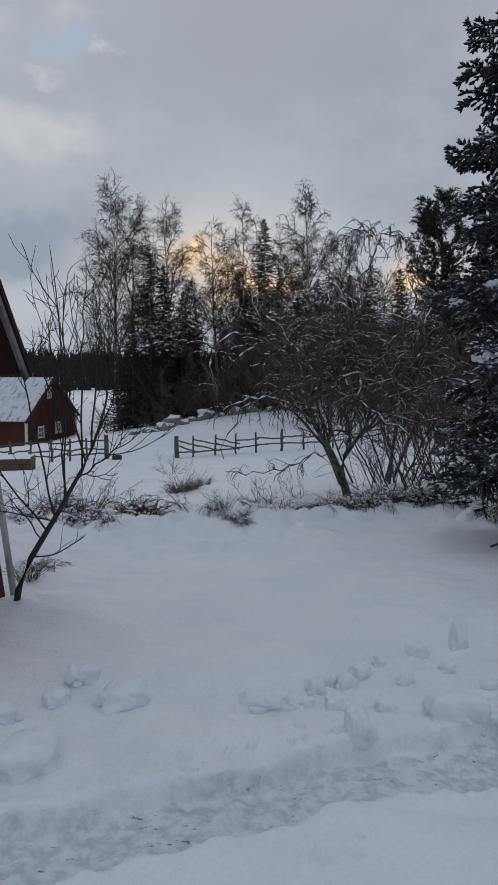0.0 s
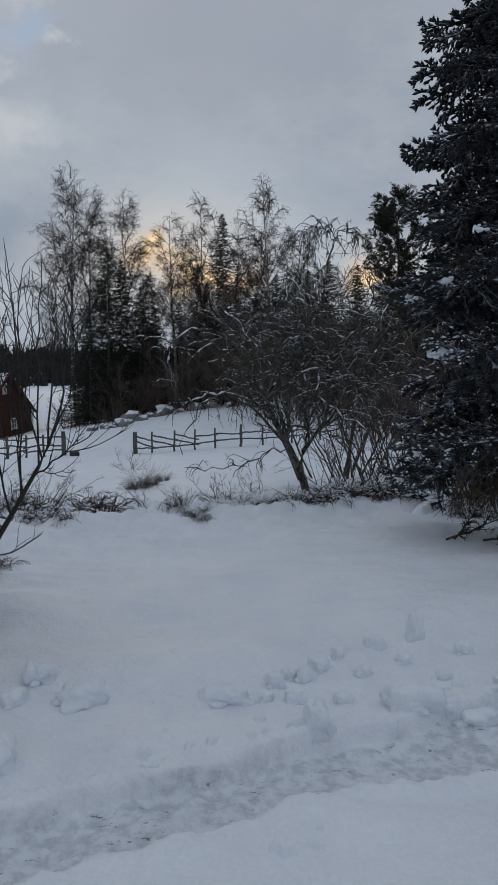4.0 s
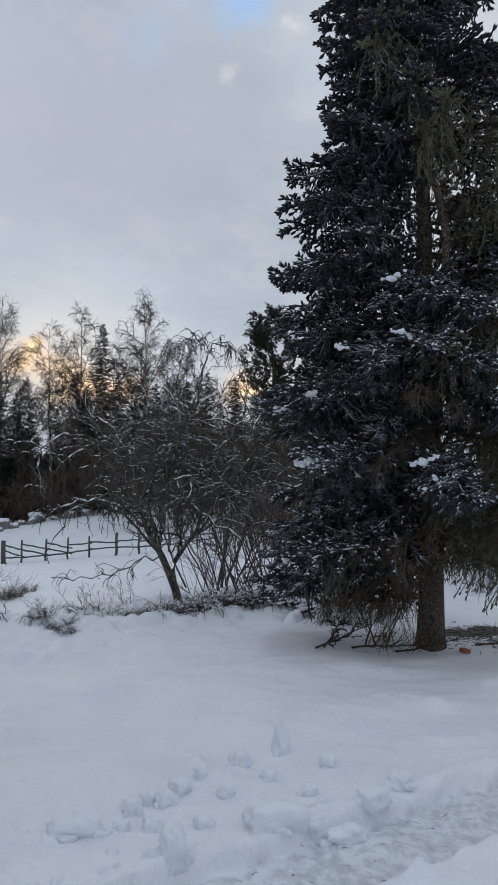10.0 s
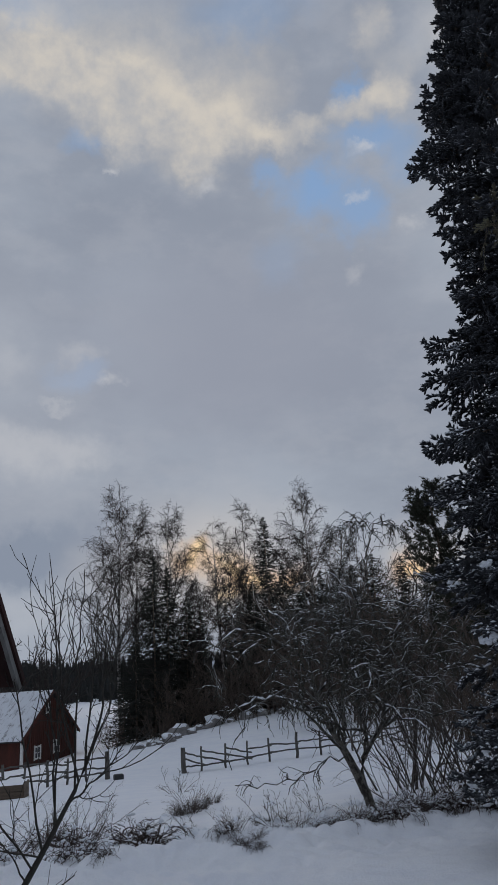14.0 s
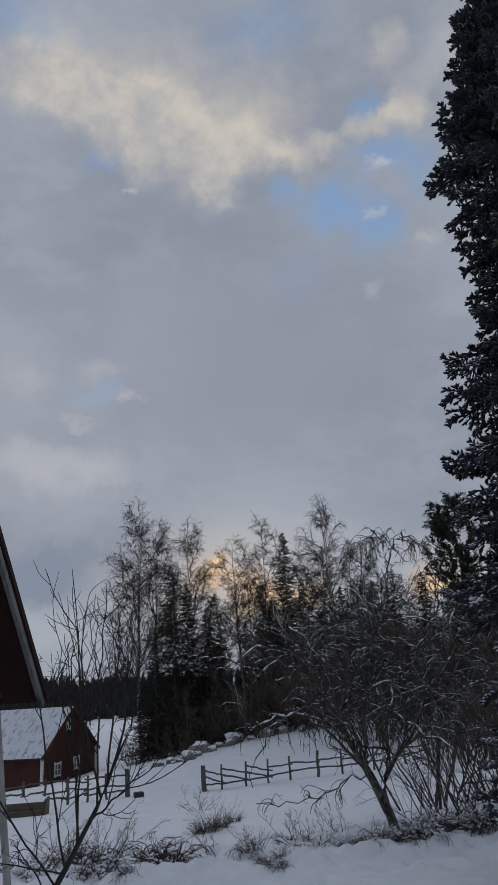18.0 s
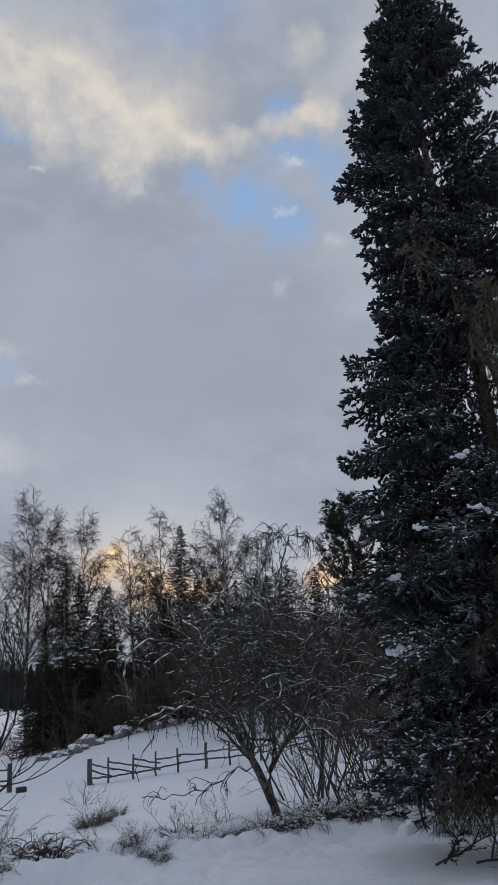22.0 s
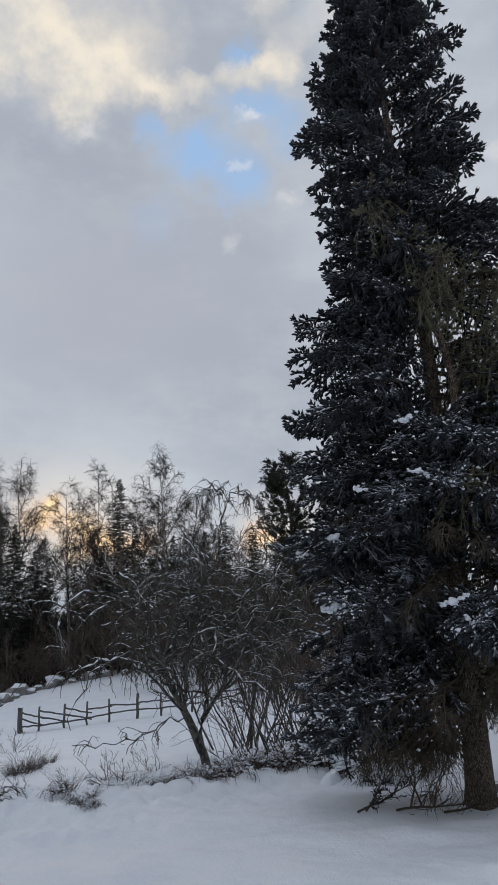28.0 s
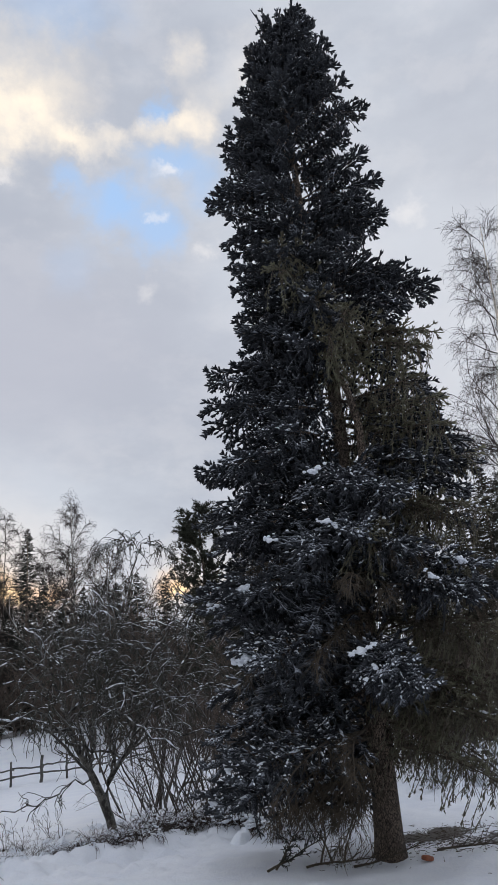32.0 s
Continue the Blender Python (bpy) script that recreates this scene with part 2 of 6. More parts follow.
SNOW = material("snow", (0.86, 0.88, 0.92), 0.65, (0.78, 0.81, 0.87), 1.3, 45, 0.35, 16, bump_size=0.02)
CLUMP_SNOW = material("clump_snow", (0.84, 0.87, 0.91), 0.7, (0.74, 0.78, 0.85), 6, 60, 0.5, 34, bump_size=0.012)
def add_trodden_path(m):
    """The shovelled strip of the ground: grey trodden snow and ice with dirt showing through in places."""
    tree = m.node_tree
    b = tree.nodes["Principled BSDF"]
    clean = b.inputs["Base Color"].links[0].from_socket
    place = tree.nodes.new("ShaderNodeNewGeometry").outputs["Position"]
    xyz = tree.nodes.new("ShaderNodeSeparateXYZ")
    tree.links.new(place, xyz.inputs[0])
    q = math_node(tree, "SUBTRACT", math_node(tree, "SUBTRACT", xyz.outputs[1], math_node(tree, "MULTIPLY", xyz.outputs[0], 0.385)), 2.80)
    half = math_node(tree, "MAXIMUM", math_node(tree, "ADD", math_node(tree, "MULTIPLY", xyz.outputs[0], 0.02), 0.25), 0.2)
    q = math_node(tree, "ADD", math_node(tree, "DIVIDE", q, half), math_node(tree, "MULTIPLY", math_node(tree, "SUBTRACT", noise_node(tree, place, 7.0, 4, 0.6), 0.5), 0.3))
    mask = range_node(tree, math_node(tree, "ABSOLUTE", q), 1.02, 0.84)
    ice = mix_node(tree, range_node(tree, noise_node(tree, place, 16.0, 5, 0.65), 0.38, 0.66), (0.76, 0.79, 0.84), (0.54, 0.57, 0.62))
    dirt = range_node(tree, noise_node(tree, vec_node(tree, "MULTIPLY", place, (1.0, 2.4, 1.0)), 9.0, 6, 0.75), 0.61, 0.65)
    ice = mix_node(tree, dirt, ice, (0.19, 0.185, 0.18))
    col = mix_node(tree, mask, clean, ice)
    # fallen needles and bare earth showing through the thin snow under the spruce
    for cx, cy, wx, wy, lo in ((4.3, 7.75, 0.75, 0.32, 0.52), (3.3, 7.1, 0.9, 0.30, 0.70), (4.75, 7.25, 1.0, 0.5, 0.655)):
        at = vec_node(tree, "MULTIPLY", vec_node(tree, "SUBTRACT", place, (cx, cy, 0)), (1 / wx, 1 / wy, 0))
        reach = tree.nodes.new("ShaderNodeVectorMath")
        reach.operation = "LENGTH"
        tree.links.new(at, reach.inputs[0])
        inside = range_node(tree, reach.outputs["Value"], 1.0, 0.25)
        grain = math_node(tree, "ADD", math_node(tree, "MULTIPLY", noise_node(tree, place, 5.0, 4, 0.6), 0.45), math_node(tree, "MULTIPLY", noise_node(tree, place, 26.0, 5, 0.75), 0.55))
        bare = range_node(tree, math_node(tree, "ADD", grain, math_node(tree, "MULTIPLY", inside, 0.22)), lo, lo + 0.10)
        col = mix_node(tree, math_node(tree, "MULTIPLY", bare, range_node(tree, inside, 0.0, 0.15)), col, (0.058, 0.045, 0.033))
    tree.links.new(col, b.inputs["Base Color"])
    return m


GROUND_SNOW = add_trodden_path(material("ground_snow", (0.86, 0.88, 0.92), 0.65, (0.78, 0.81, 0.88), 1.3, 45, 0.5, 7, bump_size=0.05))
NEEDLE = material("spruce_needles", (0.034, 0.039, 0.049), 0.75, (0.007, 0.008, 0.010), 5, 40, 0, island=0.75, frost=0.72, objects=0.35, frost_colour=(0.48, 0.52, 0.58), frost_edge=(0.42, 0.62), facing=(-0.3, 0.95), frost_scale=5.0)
NEEDLE_OLD = material("inner_needles", (0.185, 0.185, 0.115), 0.8, (0.080, 0.066, 0.042), 4, 30, 0, island=0.7, frost=0.35, objects=0.4, frost_colour=(0.38, 0.39, 0.35))
FIR = material("fir_needles", (0.0300, 0.0330, 0.0240), 0.85, (0.0150, 0.0155, 0.0120), 1.5, 9, 0, island=0.6, objects=0.3)
PINE = material("pine_needles", (0.034, 0.040, 0.021), 0.8, (0.018, 0.019, 0.011), 1.5, 9, 0, island=0.6)
OLIVE = material("olive_needles", (0.060, 0.056, 0.034), 0.85, (0.028, 0.024, 0.016), 1.5, 9, 0, island=0.7)
SPRUCE_BARK = material("spruce_bark", (0.25, 0.19, 0.145), 0.95, (0.10, 0.075, 0.058), 9, 60, 1.0, 24, (1, 1, 0.45), bump_size=0.04, crack=(62, 62, 58))
DEAD_TWIG = material("dead_twigs", (0.105, 0.080, 0.054), 0.9, (0.042, 0.033, 0.024), 6, 30, 0, island=0.6)
BIRCH_BARK = material("birch_bark", (0.36, 0.335, 0.315), 0.8, (0.055, 0.05, 0.048), 3.2, 12, 0.4, 14, (1, 1, 2.6), edge=(0.46, 0.60))
PALE_BARK = material("pale_birch_bark", (0.72, 0.64, 0.54), 0.8, (0.14, 0.11, 0.09), 3.2, 12, 0.4, 14, (1, 1, 2.6), edge=(0.50, 0.66))
BIRCH_TWIG = material("birch_twigs", (0.0400, 0.0290, 0.0250), 0.85, (0.0180, 0.0135, 0.0120), 2, 9, 0, island=0.6)
APPLE_BARK = material("apple_bark", (0.150, 0.140, 0.120), 0.9, (0.0240, 0.0208, 0.0176), 14, 60, 0.9, 45, frost=0.45, edge=(0.40, 0.58), frost_colour=(0.72, 0.76, 0.82))
APPLE_TWIG = material("apple_twigs", (0.062, 0.058, 0.038), 0.85, (0.016, 0.015, 0.011), 5, 30, 0, island=0.7, frost=0.42, frost_colour=(0.66, 0.68, 0.70), frost_edge=(0.40, 0.62), facing=(-0.1, 0.8))
SHRUB_TWIG = material("shrub_twigs", (0.080, 0.060, 0.046), 0.9, (0.032, 0.025, 0.020), 5, 30, 0, island=0.6, frost=0.5, frost_colour=(0.66, 0.68, 0.71), facing=(0.0, 0.8))
THICKET_TWIG = material("undergrowth_twigs", (0.135, 0.102, 0.080), 0.9, (0.055, 0.042, 0.034), 2, 9, 0, island=0.7)
BRUSH = material("dead_brush", (0.090, 0.052, 0.040), 0.9, (0.026, 0.017, 0.014), 6, 40, 0, island=0.8, frost=0.12, frost_colour=(0.6, 0.62, 0.65))
YOUNG_BARK = material("young_bark", (0.0300, 0.0270, 0.0210), 0.7, (0.0180, 0.0158, 0.0135), 12, 60, 0.3, 40)
DRY_GRASS = material("dry_grass", (0.105, 0.080, 0.062), 0.9, (0.036, 0.028, 0.023), 6, 40, 0, island=0.8)
OLD_WOOD = material("weathered_wood", (0.13, 0.125, 0.115), 0.9, (0.055, 0.05, 0.045), 5, 34, 0.5, 30, (1, 1, 0.25), objects=0.4)
BOX_WOOD = material("box_wood", (0.13, 0.095, 0.068), 0.85, (0.06, 0.045, 0.034), 4, 24, 0.4, 26, (0.3, 1, 1), objects=0.4)
RED = material("red_paint", (0.100, 0.026, 0.016), 0.9, (0.046, 0.016, 0.011), 2.2, 16, 0.5, 26, (1, 1, 0.2), objects=0.35)
# the red paint darkened to hold the shade beneath the playhouse roof
SHADED_RED = material("shaded_red", (0.042, 0.012, 0.010), 0.9, (0.022, 0.009, 0.008), 3, 20, 0.4, 26, (1, 1, 0.3))
WHITE = material("white_paint", (0.74, 0.73, 0.70), 0.7, (0.58, 0.57, 0.54), 5, 30, 0.2, 26)
TRIM = material("grey_white_paint", (0.22, 0.22, 0.215), 0.8, (0.09, 0.088, 0.085), 7, 34, 0.4, 26, (1, 1, 0.3))
POST = material("pale_post", (0.46, 0.46, 0.45), 0.8, (0.22, 0.215, 0.21), 6, 34, 0.4, 26, (1, 1, 0.3))
ROOF_SNOW = material("thin_roof_snow", (0.66, 0.69, 0.74), 0.75, (0.16, 0.16, 0.17), 1.1, 7, 0.4, 20, (1, 3.5, 1), edge=(0.50, 0.66))
ROOF = material("dark_roofing", (0.045, 0.042, 0.042), 0.9, (0.028, 0.026, 0.026), 3, 18, 0.4, 16)
STONE = material("granite", (0.26, 0.25, 0.245), 0.9, (0.14, 0.135, 0.13), 3, 22, 0.7, 12, bump_size=0.04)
DARK = material("dark_plastic", (0.03, 0.032, 0.036), 0.6, (0.02, 0.02, 0.022), 5, 20, 0.1, 20)
BRICK = material("tile_shard", (0.30, 0.10, 0.05), 0.85, (0.20, 0.07, 0.04), 20, 80, 0.4, 60)
FAR_WOOD = material("far_wood", (0.0260, 0.0290, 0.0280), 0.95, (0.0150, 0.0165, 0.0160), 0.2, 1.2, 0, island=0.5)
GLASS = bpy.data.materials.new("window_glass")
GLASS.use_nodes = True
GLASS.node_tree.nodes["Principled BSDF"].inputs["Base Color"].default_value = (0.05, 0.055, 0.065, 1)
GLASS.node_tree.nodes["Principled BSDF"].inputs["Roughness"].default_value = 0.06


# ---------------------------------------------------------------- mesh tools
class Shape:
    """Gathers points and faces as arrays and becomes one mesh."""

    def __init__(self):
        self.points, self.quads, self.tris, self.count = [], [], [], 0

    def add(self, points, quads=None, tris=None):
        points = np.asarray(points, float).reshape(-1, 3)
        if quads is not None and len(quads):
            self.quads.append(np.asarray(quads, int).reshape(-1, 4) + self.count)
        if tris is not None and len(tris):
            self.tris.append(np.asarray(tris, int).reshape(-1, 3) + self.count)
        self.points.append(points)
        self.count += len(points)
        return self

    def mesh(self, name, mat, smooth=True):
        me = bpy.data.meshes.new(name)
        v = np.concatenate(self.points)
        q = np.concatenate(self.quads) if self.quads else np.zeros((0, 4), int)
        t = np.concatenate(self.tris) if self.tris else np.zeros((0, 3), int)
        me.vertices.add(len(v))
        me.vertices.foreach_set("co", v.astype(np.float32).ravel())
        loops = np.concatenate([q.ravel(), t.ravel()]).astype(np.int32)
        me.loops.add(len(loops))
        me.loops.foreach_set("vertex_index", loops)
        me.polygons.add(len(q) + len(t))
        starts = np.concatenate([np.arange(len(q)) * 4, len(q) * 4 + np.arange(len(t)) * 3]).astype(np.int32)
        me.polygons.foreach_set("loop_start", starts)
        me.polygons.foreach_set("use_smooth", np.full(len(q) + len(t), smooth))
        me.update(calc_edges=True)
        for x in (mat if isinstance(mat, (list, tuple)) else [mat]):
            me.materials.append(x)
        return me


def unit(v):
    return v / (np.linalg.norm(v, axis=-1, keepdims=True) + 1e-9)


def side_axes(t):
    ref = np.where(np.abs(t[..., 2:3]) > 0.9, np.array([1.0, 0, 0]), np.array([0, 0, 1.0]))
    a = unit(np.cross(t, ref))
    return a, np.cross(t, a)


def tubes(shape, paths, r0, r1, sides=3, power=1.0, offset=0.0):
    """A tapered tube along each path (N, k, 3)."""
    n, k, _ = paths.shape
    if not n:
        return shape
    t = unit(np.gradient(paths, axis=1))
    a, b = side_axes(t)
    u = np.linspace(0, 1, k) ** power
    r = (np.broadcast_to(r0, n)[:, None] * (1 - u) + np.broadcast_to(r1, n)[:, None] * u)
    ang = np.arange(sides) / sides * 2 * np.pi
    ring = paths[:, :, None] + r[:, :, None, None] * (a[:, :, None] * np.cos(ang)[:, None] + b[:, :, None] * np.sin(ang)[:, None])
    if offset:
        ring[..., 2] += offset * r[:, :, None]
    i = np.arange(k - 1)[:, None] * sides
    j, j2 = np.arange(sides)[None], (np.arange(sides)[None] + 1) % sides
    quad = np.stack([i + j, i + j2, i + sides + j2, i + sides + j], -1).reshape(-1, 4)
    quads = quad[None] + (np.arange(n) * k * sides)[:, None, None]
    return shape.add(ring, quads)


def grow(rng, start, way, length, steps, lift=0.0, wander=0.15, droop=0.0):
    """Paths from each start; lift bends them up (or down) all along, droop ever more towards the tip."""
    n = len(start)
    p, d = np.array(start, float), unit(np.array(way, float))
    length = np.broadcast_to(np.asarray(length, float), n)
    out = [p.copy()]
    for s in range(steps):
        d = d + rng.normal(0, wander, (n, 3))
        d[:, 2] += lift - droop * ((s + 1) / steps) ** 1.5
        d = unit(d)
        p = p + d * (length / steps)[:, None]
        out.append(p.copy())
    return np.stack(out, 1)


def sprout(rng, paths, per, t0, t1, angle, spread=12.0, flat=0.0):
    """Starts and directions of side shoots: per of them on each path, between t0 and t1 of its length."""
    n, k, _ = paths.shape
    who = np.repeat(np.arange(n), per)
    m = len(who)
    t = t0 + (t1 - t0) * (np.tile(np.arange(per), n) + rng.random(m)) / per
    f = np.clip(t * (k - 1), 0, k - 1.001)
    i = f.astype(int)
    w = (f - i)[:, None]
    p = paths[who, i] * (1 - w) + paths[who, i + 1] * w
    d = unit(paths[who, i + 1] - paths[who, i])
    a, b = side_axes(d)
    phi = rng.random(m) * 2 * np.pi
    if flat:
        phi = np.where(rng.random(m) < 0.5, 0, np.pi) + rng.normal(0, 1 - flat, m)
    ang = np.radians(angle + rng.normal(0, spread, m))[:, None]
    out = a * np.cos(phi)[:, None] + b * np.sin(phi)[:, None]
    return p, unit(d * np.cos(ang) + out * np.sin(ang)), who, t


def spindles(shape, p, d, length, width, sides=4):
    """Small pointed shoots: base, a belly, and a tip."""
    n = len(p)
    a, b = side_axes(d)
    length, width = np.broadcast_to(length, n)[:, None], np.broadcast_to(width, n)[:, None, None]
    ang = np.arange(sides) / sides * 2 * np.pi
    belly = (p + d * length * 0.45)[:, None] + width * (a[:, None] * np.cos(ang)[:, None] + b[:, None] * np.sin(ang)[:, None])
    pts = np.concatenate([p[:, None], belly, (p + d * length)[:, None]], 1)
    j = np.arange(sides)
    tri = np.concatenate([np.stack([np.zeros(sides, int), 1 + (j + 1) % sides, 1 + j], 1), np.stack([1 + j, 1 + (j + 1) % sides, np.full(sides, sides + 1)], 1)])
    return shape.add(pts, None, tri[None] + (np.arange(n) * (sides + 2))[:, None, None])


def fingers(shape, p, d, length, width, sides=4):
    """Blunt little shoots with a full, even body that swells from the twig."""
    n = len(p)
    a, b = side_axes(d)
    length, width = np.broadcast_to(length, n)[:, None], np.broadcast_to(width, n)[:, None, None]
    ang = np.arange(sides) / sides * 2 * np.pi
    ring = a[:, None] * np.cos(ang)[:, None] + b[:, None] * np.sin(ang)[:, None]
    pts = np.concatenate([p[:, None] + 0.75 * width * ring, (p + d * length * 0.72)[:, None] + width * ring, (p + d * length)[:, None]], 1)
    j = np.arange(sides)
    k = (j + 1) % sides
    tri = np.concatenate([np.stack([j, k, sides + j], 1), np.stack([k, sides + k, sides + j], 1), np.stack([sides + j, sides + k, np.full(sides, 2 * sides)], 1)])
    return shape.add(pts, None, tri[None] + (np.arange(n) * (2 * sides + 1))[:, None, None])


def needles(shape, rng, p, d, length, per, size, width):
    """Single needles standing off each shoot, slanting towards its tip."""
    n = len(p)
    who = np.repeat(np.arange(n), per)
    t = (np.tile(np.arange(per), n) + rng.random(n * per)) / per
    length = np.broadcast_to(length, n)
    a, b = side_axes(d)
    phi = rng.random(n * per) * 2 * np.pi
    out = a[who] * np.cos(phi)[:, None] + b[who] * np.sin(phi)[:, None]
    base = p[who] + d[who] * (length[who] * t)[:, None]
    tip = base + (out * 0.8 + d[who] * 0.65) * size * (1.1 - 0.4 * t)[:, None]
    side = np.cross(out, d[who]) * width
    pts = np.stack([base - side, base + side, tip], 1)
    return shape.add(pts, None, np.arange(3 * n * per).reshape(-1, 3))


def snow_on(shape, rng, paths, r, chance=0.6, steep=0.85):
    """Thin crusts of snow along the upper side of twigs, thinning out where they stand steep."""
    a, b = paths[:, :-1].reshape(-1, 3), paths[:, 1:].reshape(-1, 3)
    d = b - a
    run = np.linalg.norm(d, axis=1) + 1e-9
    slope = np.abs(d[:, 2]) / run
    keep = rng.random(len(a)) < chance * np.clip(1 - (slope / steep) ** 2, 0, 1)
    a, d, run = a[keep], d[keep], run[keep]
    wide = r * rng.uniform(0.6, 1.25, len(a))
    up = np.stack([np.zeros(len(a)), np.zeros(len(a)), wide * 0.75], 1)
    return spindles(shape, a - 0.12 * d + up, d / run[:, None], run * rng.uniform(0.9, 1.3, len(a)), wide, 4)


def ball(fine=2):
    bm = bmesh.new()
    bmesh.ops.create_icosphere(bm, subdivisions=fine, radius=1.0)
    v = np.array([x.co[:] for x in bm.verts])
    f = np.array([[x.index for x in y.verts] for y in bm.faces])
    bm.free()
    return v, f


BALL_V, BALL_F = ball()
CLOD_V, CLOD_F = ball(3)
FINE_V, FINE_F = ball(4)


def lumps(shape, rng, p, sizes, rough=0.22):
    """Uneven rounded lumps, each with its own three sizes."""
    for c, s in zip(p, sizes):
        ph = rng.random(6) * 6.28
        v = BALL_V
        wob = 1 + rough * (np.sin(v[:, 0] * 2.7 + ph[0]) * np.sin(v[:, 1] * 2.3 + ph[1]) + 0.6 * np.sin(v[:, 2] * 4.1 + ph[2] + v[:, 0] * 3)) + rng.normal(0, rough * 0.22, len(v))
        shape.add(c + v * wob[:, None] * s, None, BALL_F)
    return shape


def clod(shape, rng, centre, size, square=0.6, rough=0.16, fine=False):
    """A broken lump of snow: between a ball and a block, crumbly all over."""
    v, f = (FINE_V, FINE_F) if fine else (CLOD_V, CLOD_F)
    big = np.max(np.abs(v), axis=1, keepdims=True)
    p = v * (1 - square) + (v / big) * square * 0.85
    o = rng.random(3) * 40
    n = np.zeros(len(v))
    for k, amp in ((1.3, 1.0), (2.9, 0.55), (6.3, 0.30), (13.0, 0.16)):
        n += amp * np.array([noise.noise(Vector(q * k + o)) for q in v])
    return shape.add(np.asarray(centre) + p * (1 + rough * 1.6 * n)[:, None] * np.asarray(size), None, f)


def box_points(sx, sy, sz, bevel=0.0):
    bm = bmesh.new()
    bmesh.ops.create_cube(bm, size=1.0)
    bmesh.ops.scale(bm, vec=(sx, sy, sz), verts=bm.verts)
    if bevel:
        bmesh.ops.bevel(bm, geom=bm.edges[:], offset=bevel, segments=1, affect="EDGES")
    return bm


def mesh_of(bm, name, mat):
    me = bpy.data.meshes.new(name)
    bm.to_mesh(me)
    bm.free()
    me.materials.append(mat)
    return me


def part(name, data, parent, m=None, label=""):
    """Links a mesh as one part under a thing or a part."""
    ob = new(name, data)
    ob.parent = parent
    if m is not None:
        ob.matrix_basis = m
    if label:
        ob["label"] = label
    return ob


def thing(name, m=None, label="", category="", group="", kind="", data=None):
    ob = new(name, data)
    if m is not None:
        ob.matrix_basis = m
    return tagged(ob, label, category, group, kind)


def board(name, size, m, mat, parent, bevel=0.006, label=""):
    return part(name, mesh_of(box_points(*size, bevel), name, mat), parent, m, label)


def wave_noise(x, y, scale, seed, octaves=3):
    """Smooth value noise on arrays, about -1 to 1."""
    out, amp, tot = np.zeros_like(x), 1.0, 0.0
    for o in range(octaves):
        g = np.random.default_rng(seed + o).random((64, 64))
        u, v = x * scale * 2 ** o + 13.7 * o, y * scale * 2 ** o + 5.1 * o
        i, j = np.floor(u).astype(int), np.floor(v).astype(int)
        fu, fv = u - i, v - j
        fu, fv = fu * fu * (3 - 2 * fu), fv * fv * (3 - 2 * fv)
        i0, j0, i1, j1 = i % 64, j % 64, (i + 1) % 64, (j + 1) % 64
        out += amp * ((g[i0, j0] * (1 - fu) + g[i1, j0] * fu) * (1 - fv) + (g[i0, j1] * (1 - fu) + g[i1, j1] * fu) * fv)
        tot += amp
        amp *= 0.5
    return out / tot * 2 - 1


def step(v, lo, hi):
    u = np.clip((v - lo) / (hi - lo), 0, 1)
    return u * u * (3 - 2 * u)


def spot_at(az, r, z=None):
    """A place on the ground at a bearing in degrees and a distance from the standpoint."""
    x, y = r * math.sin(radians(az)), r * math.cos(radians(az))
    return (x, y, float(height(np.array([x]), np.array([y]))[0]) if z is None else z)

